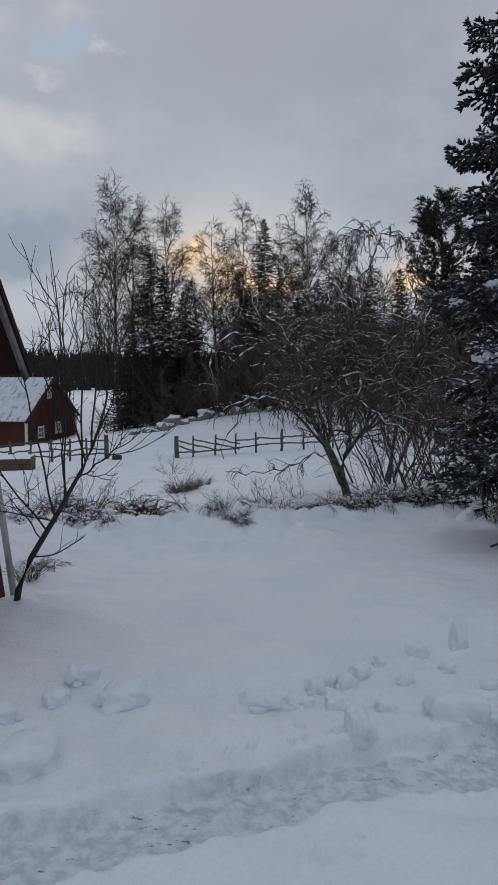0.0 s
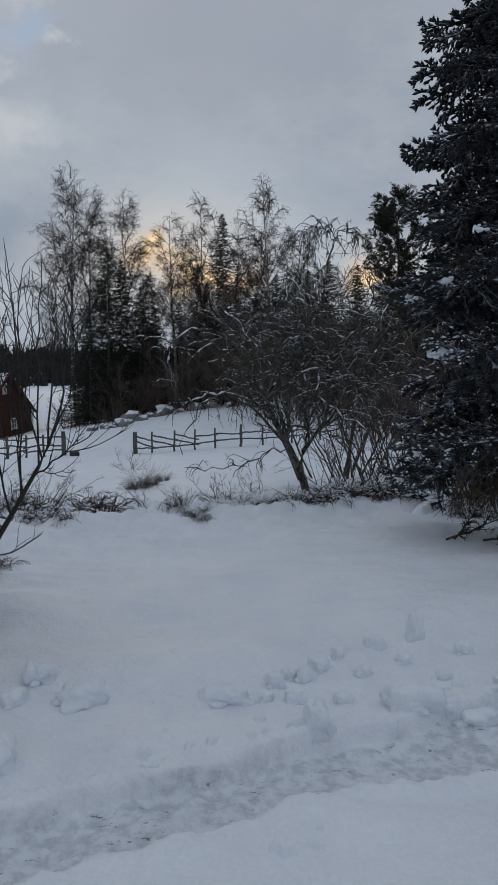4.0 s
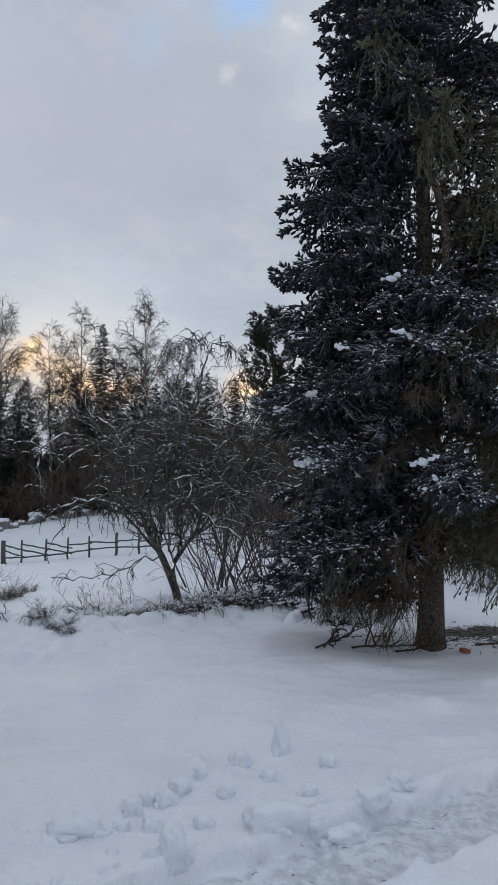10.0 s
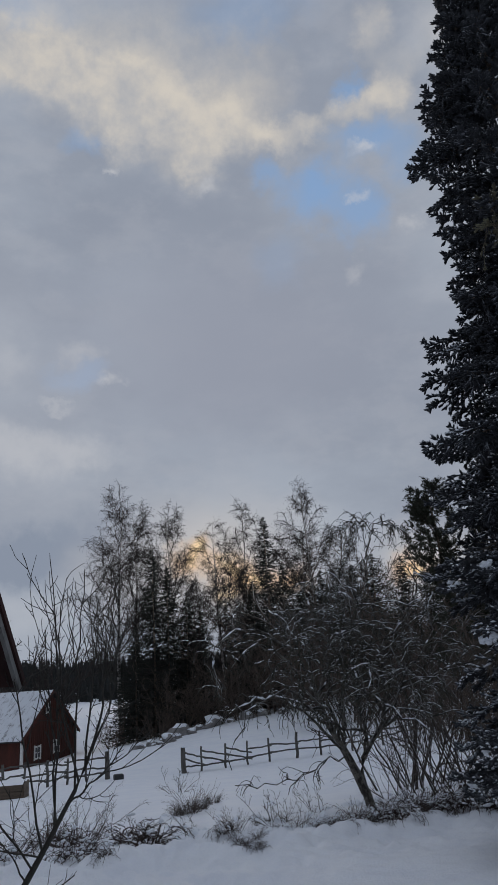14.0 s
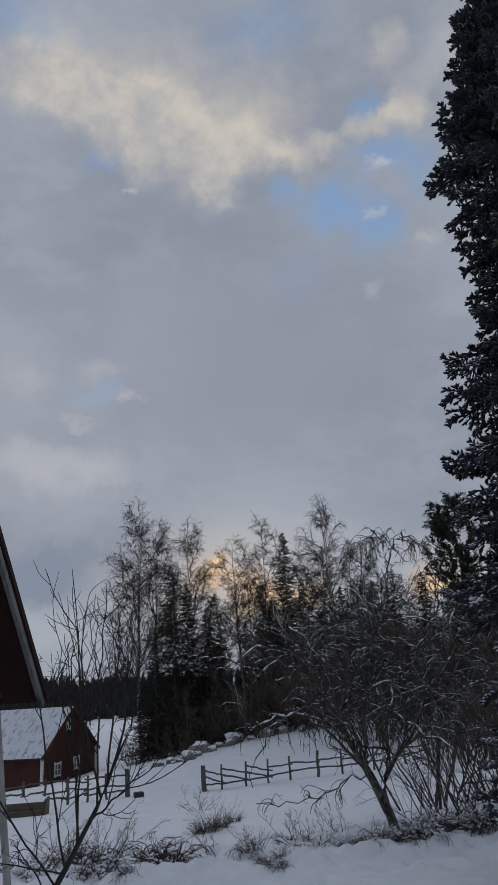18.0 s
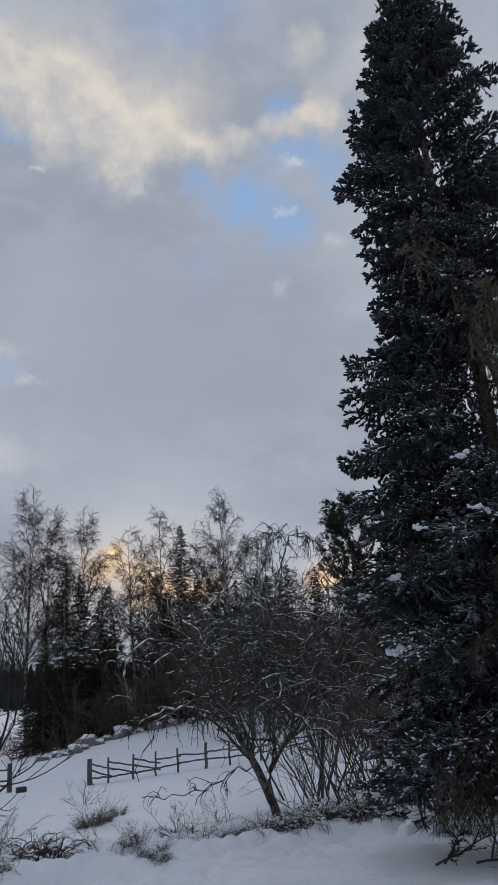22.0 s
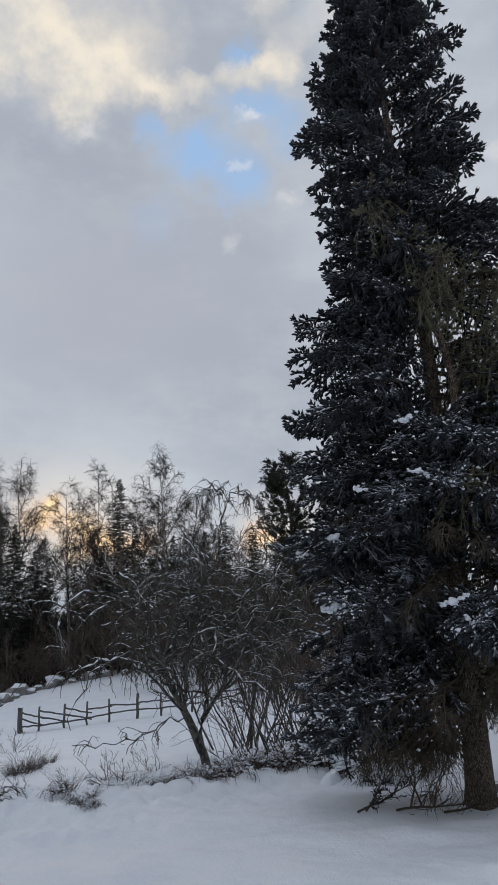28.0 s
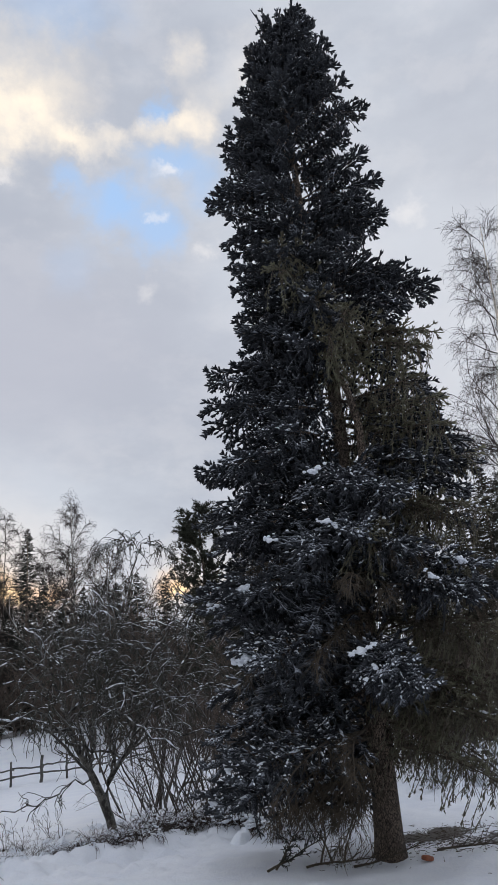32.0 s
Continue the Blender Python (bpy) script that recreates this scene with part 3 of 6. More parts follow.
# ---------------------------------------------------------------- the ground, one sheet of snow to the horizon
def height(x, y):
    r = np.hypot(x, y) + 1e-6
    az = np.degrees(np.arctan2(x, y))
    edge = np.interp(az, [-60, -18, 0, 8, 14, 18, 34, 70], [8.0, 8.3, 8.6, 9.2, 10.0, 10.6, 13.0, 16.0])
    front = np.where(np.abs(az) > 100, 0.0, 1.0)
    d = np.clip(r - edge, 0, 24)
    fall = np.interp(az, [-60, -8, 8, 16, 34, 60], [0.085, 0.085, 0.075, 0.05, 0.02, 0.0])
    z = -fall * (d - 0.7 * (1 - np.exp(-d / 0.7))) * front
    far = step(r, 34, 56) * (1 - step(r, 85, 140))
    z = z + far * np.clip(0.7 + 0.15 * (x + 3), -2.2, 2.0)
    z = z - 1.6 * step(r, 60, 80) * (1 - step(r, 95, 130)) - 1.4 * step(r, 100, 180) + 11.0 * step(r, 240, 420)
    # the low bank of snow along the lawn's far edge
    z = z + 0.05 * np.exp(-((r - edge + 0.15) / 0.5) ** 2) * front
    # drifts, ripples and trampled snow
    near = 1 - step(r, 14, 30)
    z = z + 0.055 * near * wave_noise(x, y, 0.55, 11, 3) + 0.052 * (1 - step(r, 7, 12)) * wave_noise(x * 0.45, y, 1.9, 21, 3) + 0.024 * (1 - step(r, 8, 13)) * wave_noise(x * 0.6, y, 5.5, 23, 3)
    z = z + 0.10 * step(r, 20, 35) * wave_noise(x, y, 0.16, 31, 3) * (1 - step(r, 120, 200))
    rough_edge = np.exp(-((r - edge - 0.4) / 1.1) ** 2)
    z = z + 0.125 * rough_edge * wave_noise(x, y, 2.6, 41, 4) + 0.080 * np.exp(-((r - edge + 0.2) / 1.4) ** 2) * wave_noise(x, y, 6.5, 43, 2)
    # thrown and trodden snow between the shovelled path and the lawn
    strip = np.exp(-((y - 3.8 - 0.42 * x) / 0.75) ** 2)
    z = z + strip * (0.030 * wave_noise(x, y, 3.0, 51, 3) + 0.10 * np.clip(wave_noise(x, y, 4.2, 53, 3) - 0.25, 0, 1))
    # the shovelled path: a shallow trench with crumbled rims
    half = np.maximum(0.25 + 0.02 * x, 0.2)
    q = (y - 2.80 - 0.385 * x) / half + 0.16 * wave_noise(x, y, 2.0, 61, 3) + 0.20 * wave_noise(x, y, 7.0, 63, 3)
    trench = 1 - step(np.abs(q), np.where(q > 0, 0.97, 0.80), np.where(q > 0, 1.06, 0.93))
    z = z - 0.085 * trench + trench * 0.017 * wave_noise(x, y, 8.0, 71, 4)
    rim = np.exp(-((np.abs(q) - np.where(q > 0, 1.25, 1.05)) / 0.24) ** 2)
    z = z + rim * (0.026 + 0.050 * wave_noise(x, y, 5.5, 73, 3) + 0.015 * wave_noise(x, y, 14.0, 75, 2)) * np.where(q > 0, 1.0, 1.15)
    return z


def make_ground():
    front = np.arange(-26, 46.01, 0.18)
    rest = np.arange(46, 334.01, 3.0)[1:-1]
    az = np.radians(np.concatenate([front, rest]))
    r = [0.25]
    while r[-1] < 2600:
        k = r[-1]
        r.append(k + (0.25 if k < 1.6 else 0.014 if k < 4 else 0.010 + 0.0045 * k if k < 14 else 0.02 * k if k < 60 else 0.07 * k))
    r = np.array(r)
    rr, aa = np.meshgrid(r, az, indexing="ij")
    x, y = rr * np.sin(aa), rr * np.cos(aa)
    z = height(x.ravel(), y.ravel()).reshape(x.shape)
    n, m = x.shape
    i, j = np.arange(n - 1)[:, None] * m, np.arange(m)[None]
    j2 = (j + 1) % m
    quads = np.stack([i + j, i + j2, i + m + j2, i + m + j], -1).reshape(-1, 4)
    s = Shape()
    s.add(np.stack([x, y, z], -1), quads)
    s.add(np.array([[0, 0, 0.0]]), None, None)
    s.tris.append(np.stack([np.full(m, n * m), (np.arange(m) + 1) % m, np.arange(m)], 1))
    me = s.mesh("ground", GROUND_SNOW)
    thing("ground", data=me, label="snow-covered garden ground with a shovelled path", category="ground", kind="structure")


make_ground()

# ---------------------------------------------------------------- the big spruce
SPRUCE_AZ, SPRUCE_R = 26.0, 7.9


def bough_meshes(rng, length, mat, hanging=False):
    """One spruce bough along x: branchlets set with short bristly shoots, a hanging fringe, and the snow that lies on it."""
    wood, green, white = Shape(), Shape(), Shape()
    axis = grow(rng, [[0, 0, 0]], [[1, 0, 0.10]], length, 9, 0.02, 0.06, 0.08)
    p, d, who, t = sprout(rng, axis, int((11 if hanging else 24) * length + 7), 0.12, 0.99, 46, 9, 0.55)
    side = grow(rng, p, d, (0.30 * length * (1 - t) ** 0.8 + 0.08) * rng.uniform(0.55, 1.2, len(t)), 4, 0.02, 0.10, 0.04)
    p, d, who, t = sprout(rng, axis, int((30 if hanging else 16) * length + 4), 0.12, 0.97 if hanging else 0.82, 85, 10, 0.0)
    d[:, 2] = -np.abs(d[:, 2]) - 0.9
    hang = grow(rng, p, d, rng.uniform(0.10, 0.30, len(t)) * (0.6 + 0.4 * min(1.0, length)) * (1.6 if hanging else 1.1), 4, -0.10, 0.13, 0.25)
    tubes(wood, axis, 0.006 + 0.009 * length, 0.004, 4)
    tubes(wood, side, 0.005, 0.002, 3)
    tubes(wood, hang, 0.004, 0.002, 3)
    k = 0.55 if hanging else 1.0
    tubes(green, side[:, 1:], 0.007 * k, 0.008 * k, 4)
    tubes(green, axis[:, 4:], 0.009 * k, 0.009 * k, 4)
    tubes(green, hang[:, 1:], 0.005 * k, 0.006 * k, 3)
    tips = []
    for paths, per, lift in ((side, 5, 0.20), (axis, int(15 * length) + 3, 0.26), (hang, 5, -0.45)):
        p, d, who, t = sprout(rng, paths, per, 0.15, 1.0, 40, 9, 0.35)
        tip = np.repeat(paths[:, -1], 3, 0)
        dt = np.repeat(unit(paths[:, -1] - paths[:, -2]), 3, 0)
        a, b = side_axes(dt)
        fork = np.tile(np.array([0.0, 0.5, -0.5]), len(paths))[:, None] * rng.uniform(0.6, 1.3, (len(dt), 1))
        dt = unit(dt + a * fork + b * rng.normal(0, 0.25, (len(dt), 1)) + np.array([0, 0, 0.06]))
        d[:, 2] += lift
        p, d = np.concatenate([p, tip]), np.concatenate([unit(d), dt])
        fat = k * (0.62 if lift < 0 else 1.0)
        size = rng.uniform(0.042, 0.078, len(p)) * (0.75 + 0.25 * fat)
        fingers(green, p, d, size, rng.uniform(0.0100, 0.0135, len(p)) * fat, 5)
        needles(green, rng, p, d, size, 12, 0.012 + 0.011 * fat, 0.0030)
        if lift > 0:
            tips.append(np.stack([p + d * (0.35 * size)[:, None], p + d * size[:, None]], 1))
    snow_on(white, rng, side[:, 1:], 0.013, 0.40)
    snow_on(white, rng, axis[:, 2:], 0.018, 0.6)
    snow_on(white, rng, np.concatenate(tips), 0.0120, 0.22)
    return wood.mesh("bough_wood", SPRUCE_BARK), green.mesh("bough_needles", mat, True), white.mesh("bough_snow", CLUMP_SNOW)


def make_spruce():
    rng = np.random.default_rng(5)
    base = Vector(spot_at(SPRUCE_AZ, SPRUCE_R))
    right = Vector((math.cos(radians(SPRUCE_AZ)), -math.sin(radians(SPRUCE_AZ)), 0))
    turn = math.atan2(right.y, right.x)
    tree = thing("spruce_tree", Matrix.Translation(base) @ Matrix.Rotation(turn, 4, "Z"),
                 "tall dark blue-green spruce with snow-dusted boughs on the lawn", "tree")
    # in the tree's own axes x points to its broad side, y away from the lawn
    top = 10.35
    hs = np.linspace(-0.25, top - 0.25, 26)
    lean = np.interp(hs, [0, 4.4, 7, 10.4], [0.05, 0.0, -0.20, -0.30])
    stem = np.stack([lean + 0.02 * np.sin(hs * 1.3), 0.02 * np.cos(hs * 0.9), hs], 1)[None]
    s = Shape()
    tubes(s, stem, 0.132, 0.015, 16, 0.9)
    v = s.points[0].reshape(-1, 3)
    flare = 1 + 0.34 * np.exp(-(v[:, 2] + 0.2) / 0.22)
    ang = np.arctan2(v[:, 1], v[:, 0])
    ridge = 1 + 0.045 * np.sin(ang * 5 + v[:, 2] * 1.1) + 0.03 * np.sin(ang * 9 - v[:, 2] * 2)
    cx = np.interp(v[:, 2], hs, stem[0, :, 0])
    v[:, 0] = cx + (v[:, 0] - cx) * flare * ridge
    v[:, 1] *= flare * ridge
    s.points[0] = v
    trunk = part("trunk", s.mesh("spruce_trunk", SPRUCE_BARK), tree, None, "furrowed grey-brown trunk")
    bow = np.array([[[0.06, -0.12, 3.3], [0.20, -0.24, 3.7], [0.20, -0.28, 4.2], [0.12, -0.28, 4.6], [0.0, -0.28, 4.9], [-0.20, -0.30, 5.3]]])
    s = Shape()
    tubes(s, bow, 0.050, 0.03, 9)
    part("limb", s.mesh("bowed_limb", SPRUCE_BARK), trunk, None, "bowed side limb rising along the trunk")

    # reach of the crown on its two sides at each height
    h_l = [0.2, 0.9, 1.4, 2.0, 2.5, 3.0, 3.4, 3.8, 4.3, 4.7, 5.0, 5.2, 5.4, 5.55, 5.8, 6.3, 6.7, 7.0, 7.12, 7.33, 7.63, 8.1, 8.4, 8.6, 8.76, 9.0, 9.24, 9.45, 9.7, 10.2]
    r_l = [1.50, 1.57, 1.60, 1.52, 1.68, 1.62, 1.50, 1.66, 1.58, 1.38, 1.34, 1.10, 1.50, 1.05, 1.03, 1.16, 1.18, 1.22, 1.02, 1.40, 1.27, 1.16, 1.08, 0.90, 0.64, 0.96, 0.70, 0.86, 0.62, 0.45]
    h_r = [0.5, 1.0, 1.5, 1.8, 2.2, 2.6, 3.1, 3.5, 3.84, 4.2, 4.5, 4.75, 4.8, 5.1, 5.35, 5.6, 5.88, 6.09, 6.3, 6.7, 7.2, 7.4, 7.7, 8.1, 8.5, 8.62, 8.7, 8.95, 9.04, 9.27, 9.5, 10.2]
    r_r = [0.55, 0.95, 1.25, 1.45, 1.18, 1.38, 1.46, 1.34, 1.53, 1.42, 1.30, 1.28, 0.95, 1.24, 0.90, 0.88, 0.92, 1.38, 1.04, 0.82, 0.56, 0.84, 0.60, 0.50, 0.66, 0.72, 0.30, 0.50, 0.22, 0.43, 0.10, -0.15]
    kinds = []
    for length in (0.35, 0.6, 0.85, 1.1, 1.4, 1.75):
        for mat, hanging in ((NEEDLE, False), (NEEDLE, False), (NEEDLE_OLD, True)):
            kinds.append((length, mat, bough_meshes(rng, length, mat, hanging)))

    def hang_bough(h, phi, run, pitch, old, snow):
        x0 = np.interp(h, hs, lean)
        pick = [k for k in kinds if (k[1] is NEEDLE_OLD) == old]
        pick.sort(key=lambda k: abs(k[0] - run))
        length, mat, (wood, green, white) = pick[0 if old else int(rng.integers(0, 2))]
        m = Matrix.Translation((x0, 0, h)) @ Matrix.Rotation(phi, 4, "Z") @ Matrix.Rotation(-radians(pitch), 4, "Y") @ Matrix.Rotation(rng.normal(0, 0.25), 4, "X")
        m = m @ Matrix.Diagonal((run / length, 0.5 + 0.5 * run / length, 0.5 + 0.5 * run / length, 1))
        b = part("bough", green, tree, m)
        part("branch_wood", wood, b)
        if snow and (not old or run > 0.8):
            tagged(part("snow", white, b, None, "patches of settled snow"), kind="stuff")

    # the long arms that stand out on either side: reach, height of the tip, slope
    arms_r = ((0.16, 10.0, 40), (0.24, 9.75, 38), (0.43, 9.27, 35), (0.5, 8.95, 30), (0.72, 8.59, 28), (0.52, 7.95, 15), (0.83, 7.41, 6), (0.66, 7.0, 5), (0.81, 6.7, 3), (1.07, 6.25, -3), (1.36, 6.09, 2), (0.9, 5.55, -20), (1.23, 5.15, -14), (1.29, 4.75, -24),
              (1.29, 4.47, -8), (1.44, 4.13, -10), (1.53, 3.84, -10), (1.32, 3.5, -20), (1.46, 3.13, -14), (1.40, 2.5, -14), (1.45, 1.8, -18), (1.16, 1.3, -22), (1.55, 1.35, -16), (1.5, 0.95, -20), (1.2, 0.72, -22))
    arms_l = ((0.70, 10.0, 42), (0.78, 9.8, 36), (0.87, 9.45, 30), (0.96, 9.02, 20), (0.93, 8.56, 15), (1.08, 8.4, 14), (1.15, 8.19, 10), (1.14, 8.0, 5), (1.27, 7.63, 0), (1.4, 7.33, -8), (1.23, 7.03, 5), (1.18, 6.72, 0), (1.16, 6.33, 0), (1.14, 6.07, -4),
              (1.08, 5.75, -5), (1.10, 5.5, -4), (1.10, 5.3, -6), (1.50, 5.08, 3), (1.15, 4.95, -10), (1.30, 4.75, -8), (1.59, 4.34, -12), (1.67, 3.81, -12), (1.52, 3.45, -22), (1.63, 2.98, -16), (1.7, 2.52, -14), (1.6, 2.1, -22), (1.64, 1.44, -22), (1.59, 0.93, -26), (1.5, 0.66, -18))
    for side, arms in ((1, arms_r), (-1, arms_l)):
        for reach, z, slope in arms:
            slim = reach > 1.35 and z > 5
            for i in range(2 if slim or side > 0 and z < 2 else 3 if z > 4.5 else 4):
                phi = (0 if side > 0 else math.pi) + (i - (1.0 if z > 4.5 else 1.5)) * 0.26 * (0.3 if slim else 1.0) + rng.normal(0, 0.06)
                far = reach * (1.0 if side > 0 or z > 8.5 else 0.98) * (1.0 if i == 1 or i == 2 and z <= 4.5 or slim else rng.uniform(0.82, 0.96))
                h0 = z - reach * math.tan(radians(slope + 2)) + rng.normal(0, 0.04)
                x0 = np.interp(h0, hs, lean)
                old = side > 0 and z < 5.3 and rng.random() < np.interp(z, [1.9, 2.6, 5.3], [1.0, 0.5, 0.25])
                hang_bough(h0, phi, max(0.25, (far - side * x0) * 0.97 / math.cos(radians(slope))), slope + rng.normal(0, 2), old, rng.random() < 0.30)
    # the boughs all round, shorter
    h, n = 1.0, 0
    while h < 9.95:
        n += 1
        phi = n * 2.39996 + rng.normal(0, 0.25)
        c = math.cos(phi)
        pitch = np.interp(h, [0.3, 2, 4, 5.5, 7, 8.5, 10.4], [-17, -15, -13, -4, 6, 22, 50]) + rng.normal(0, 6)
        x0 = np.interp(h, hs, lean)
        wide_r, wide_l = np.interp(h, h_r, r_r), np.interp(h, h_l, r_l)
        depth = 0.5 * (wide_r + wide_l) * np.interp(h, [0, 6, 10.4], [0.95, 0.92, 0.62])
        reach = depth + ((wide_r if c > 0 else wide_l) * (0.84 if h < 4.0 else 0.50 if c > 0 else 0.78 if h < 7.3 else 0.55) - depth) * abs(c) ** 0.5
        low = h < 1.75
        grow_on = True
        if low and not (c < -0.75 and math.sin(phi) > -0.5 or (math.sin(phi) > 0.6 and c < 0.2) or h > 1.3 and c > 0.55):
            grow_on = False
        # ragged gaps through the crown
        if math.sin(h * 5.3 + 1.0) + math.cos(2 * phi + h * 2.1) > 1.45 and 2.6 < h < 9:
            grow_on = False
        if 4.5 < h < 4.9 and c < -0.45 or 5.3 < h < 5.75 and c > 0.4 or 3.85 < h < 4.75 and math.sin(phi) < -0.6 and c > -0.5 or 1.9 < h < 2.9 and math.sin(phi) < -0.9:
            grow_on = False
        if grow_on:
            reach *= rng.uniform(0.72, 1.05)
            run = max(0.25, (reach + (x0 if c < 0 else -x0) * abs(c)) / max(0.5, math.cos(radians(pitch))))
            old = rng.random() < (0.75 if (c > -0.35 and h < 3.2) else 0.70 if (c > -0.25 and 1.2 < h < 5.6) else 0.15 if h < 5.6 else 0.0)
            if not (old and rng.random() < (0.5 if h < 2.2 else 0.25)):
                hang_bough(h, phi, run, pitch, old, rng.random() < (0.45 if h < 6.0 else 0.20))
        h += np.interp(h, [0.3, 3.6, 5.2, 10.4], [0.048, 0.052, 0.095, 0.060])
    # short drooping boughs that veil the upper trunk on the lawn's side
    for i in range(14):
        z = 4.95 + 0.11 * i
        hang_bough(z, -1.57 + rng.normal(0, 0.35), rng.uniform(0.7, 1.1), rng.uniform(-14, 0), i % 3 == 0, rng.random() < 0.3)
    # the leader and its ring of upright shoots
    s = Shape()
    k = 26
    p = np.stack([-0.28 + rng.normal(0, 0.10, k), rng.normal(0, 0.10, k), rng.uniform(9.6, 10.15, k)], 1)
    d = unit(np.stack([rng.normal(0, 0.35, k), rng.normal(0, 0.35, k), np.full(k, 1.0)], 1))
    up = grow(rng, p, d, rng.uniform(0.18, 0.42, k), 4, 0.1, 0.06)
    tubes(s, up, 0.008, 0.004, 4)
    q, dd, who, t = sprout(rng, up, 7, 0.0, 0.95, 30, 8)
    fingers(s, q, dd, 0.08, 0.013, 4)
    needles(s, rng, q, dd, np.full(len(q), 0.08), 10, 0.021, 0.0034)
    k = 22
    a = rng.random(k) * 6.28
    p = np.stack([-0.28 + 0.22 * np.cos(a), 0.22 * np.sin(a), rng.uniform(9.55, 10.2, k)], 1)
    d = unit(np.stack([0.45 * np.cos(a), 0.45 * np.sin(a), np.full(k, 1.0)], 1))
    spike = grow(rng, p, d, rng.uniform(0.16, 0.36, k), 4, 0.12, 0.05)
    tubes(s, spike, 0.012, 0.004, 4)
    q, dd, who, t = sprout(rng, spike, 4, 0.0, 0.5, 35, 8)
    fingers(s, q, dd, 0.06, 0.010, 4)
    for paths in (spike,):
        base, way = paths[:, 0], paths[:, -1] - paths[:, 0]
        needles(s, rng, base, unit(way), np.linalg.norm(way, axis=1), 26, 0.018, 0.003)
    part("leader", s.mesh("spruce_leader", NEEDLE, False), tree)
    # dead lower branches, bare and hanging, all round the trunk
    for i in range(70):
        hh = rng.uniform(0.5, 3.4)
        phi = rng.uniform(-2.4, 2.4) - 0.3
        if hh < 2.0 and math.sin(phi) < -0.5:
            phi = -phi
        if hh < 1.2 and abs(phi) < 0.7:
            hh += 0.45
        if i % 3 == 0:
            hh, phi = rng.uniform(0.6, 1.35), math.pi + rng.uniform(-0.3, 1.25)
        run = rng.uniform(0.9, 1.75) * np.interp(hh, [0.5, 1.5, 3.4], [0.75, 1.0, 0.9])
        s = Shape()
        a = grow(rng, [[0.1 * math.cos(phi), 0.1 * math.sin(phi), hh]], [[math.cos(phi), math.sin(phi), rng.uniform(-0.30, 0.05)]], run, 8, -0.02, 0.07, 0.12)
        a[:, :, 2] = np.maximum(a[:, :, 2], rng.uniform(0.25, 0.6))
        tubes(s, a, 0.013, 0.004, 5)
        p, d, who, t = sprout(rng, a, 17, 0.2, 1.0, 50, 12, 0.7)
        b = grow(rng, p, d, 0.45 * (1.05 - t) * rng.uniform(0.7, 1.3, len(t)), 5, -0.05, 0.12, 0.35)
        tubes(s, b, 0.0045, 0.002, 3)
        p, d, who, t = sprout(rng, b, 8, 0.1, 1.0, 45, 12)
        d[:, 2] -= 0.4
        tubes(s, grow(rng, p, d, rng.uniform(0.05, 0.20, len(t)), 3, -0.08, 0.1), 0.0028, 0.0016, 3)
        part("dead_branch", s.mesh("dead_branch", DEAD_TWIG), tree, None, "bare brown dead branch")
    # larger patches of snow, each on a bough of its own
    for x, y, z, k in ((-1.0, -1.05, 1.82, 0.085), (-0.02, -1.15, 1.81, 0.06), (0.0, -1.15, 1.57, 0.03), (0.15, -1.15, 1.63, 0.045), (-0.19, -1.2, 2.93, 0.045), (0.09, -1.2, 2.80, 0.04), (-1.33, -0.75, 2.32, 0.055),
                       (-0.98, -1.05, 2.43, 0.06), (-0.26, -1.2, 3.44, 0.05), (0.16, -1.15, 3.28, 0.05), (-0.71, -1.15, 2.84, 0.04), (0.90, -0.95, 2.55, 0.045), (0.63, -1.1, 2.41, 0.04), (-1.22, -0.9, 0.89, 0.04), (-1.4, -0.6, 0.60, 0.045)):
        run, phi = math.hypot(x, y), math.atan2(y, x)
        hang_bough(z + 0.16 * run, phi, run * 1.16, -9, False, True)
        hang_bough(z + 0.16 * run - 0.06, phi + 0.12, run * 1.12, -12, False, True)
        s = Shape()
        slant = rng.uniform(-0.7, 0.7)
        for i in range(12):
            along = rng.uniform(-1.2, 0.8) * k * (i > 0)
            across = rng.uniform(-1.9, 1.9) * k * (i > 0)
            q = np.array([x + along * math.cos(phi) - across * math.sin(phi), y + along * math.sin(phi) + across * math.cos(phi), z + 0.02 - 0.3 * along - slant * across + rng.normal(0, 0.22) * k])
            clod(s, rng, q * np.array([1.05, 1.07, 1.0]) + np.array([0, 0, 0.02]), np.array([0.75, 0.65, 0.52]) * k * (1.0 if i == 0 else rng.uniform(0.2, 0.62)), 0.0, 0.34)
        part("snow_cap", s.mesh("snow_cap", CLUMP_SNOW), tree, None, "thick patch of snow")
    return tree


make_spruce()


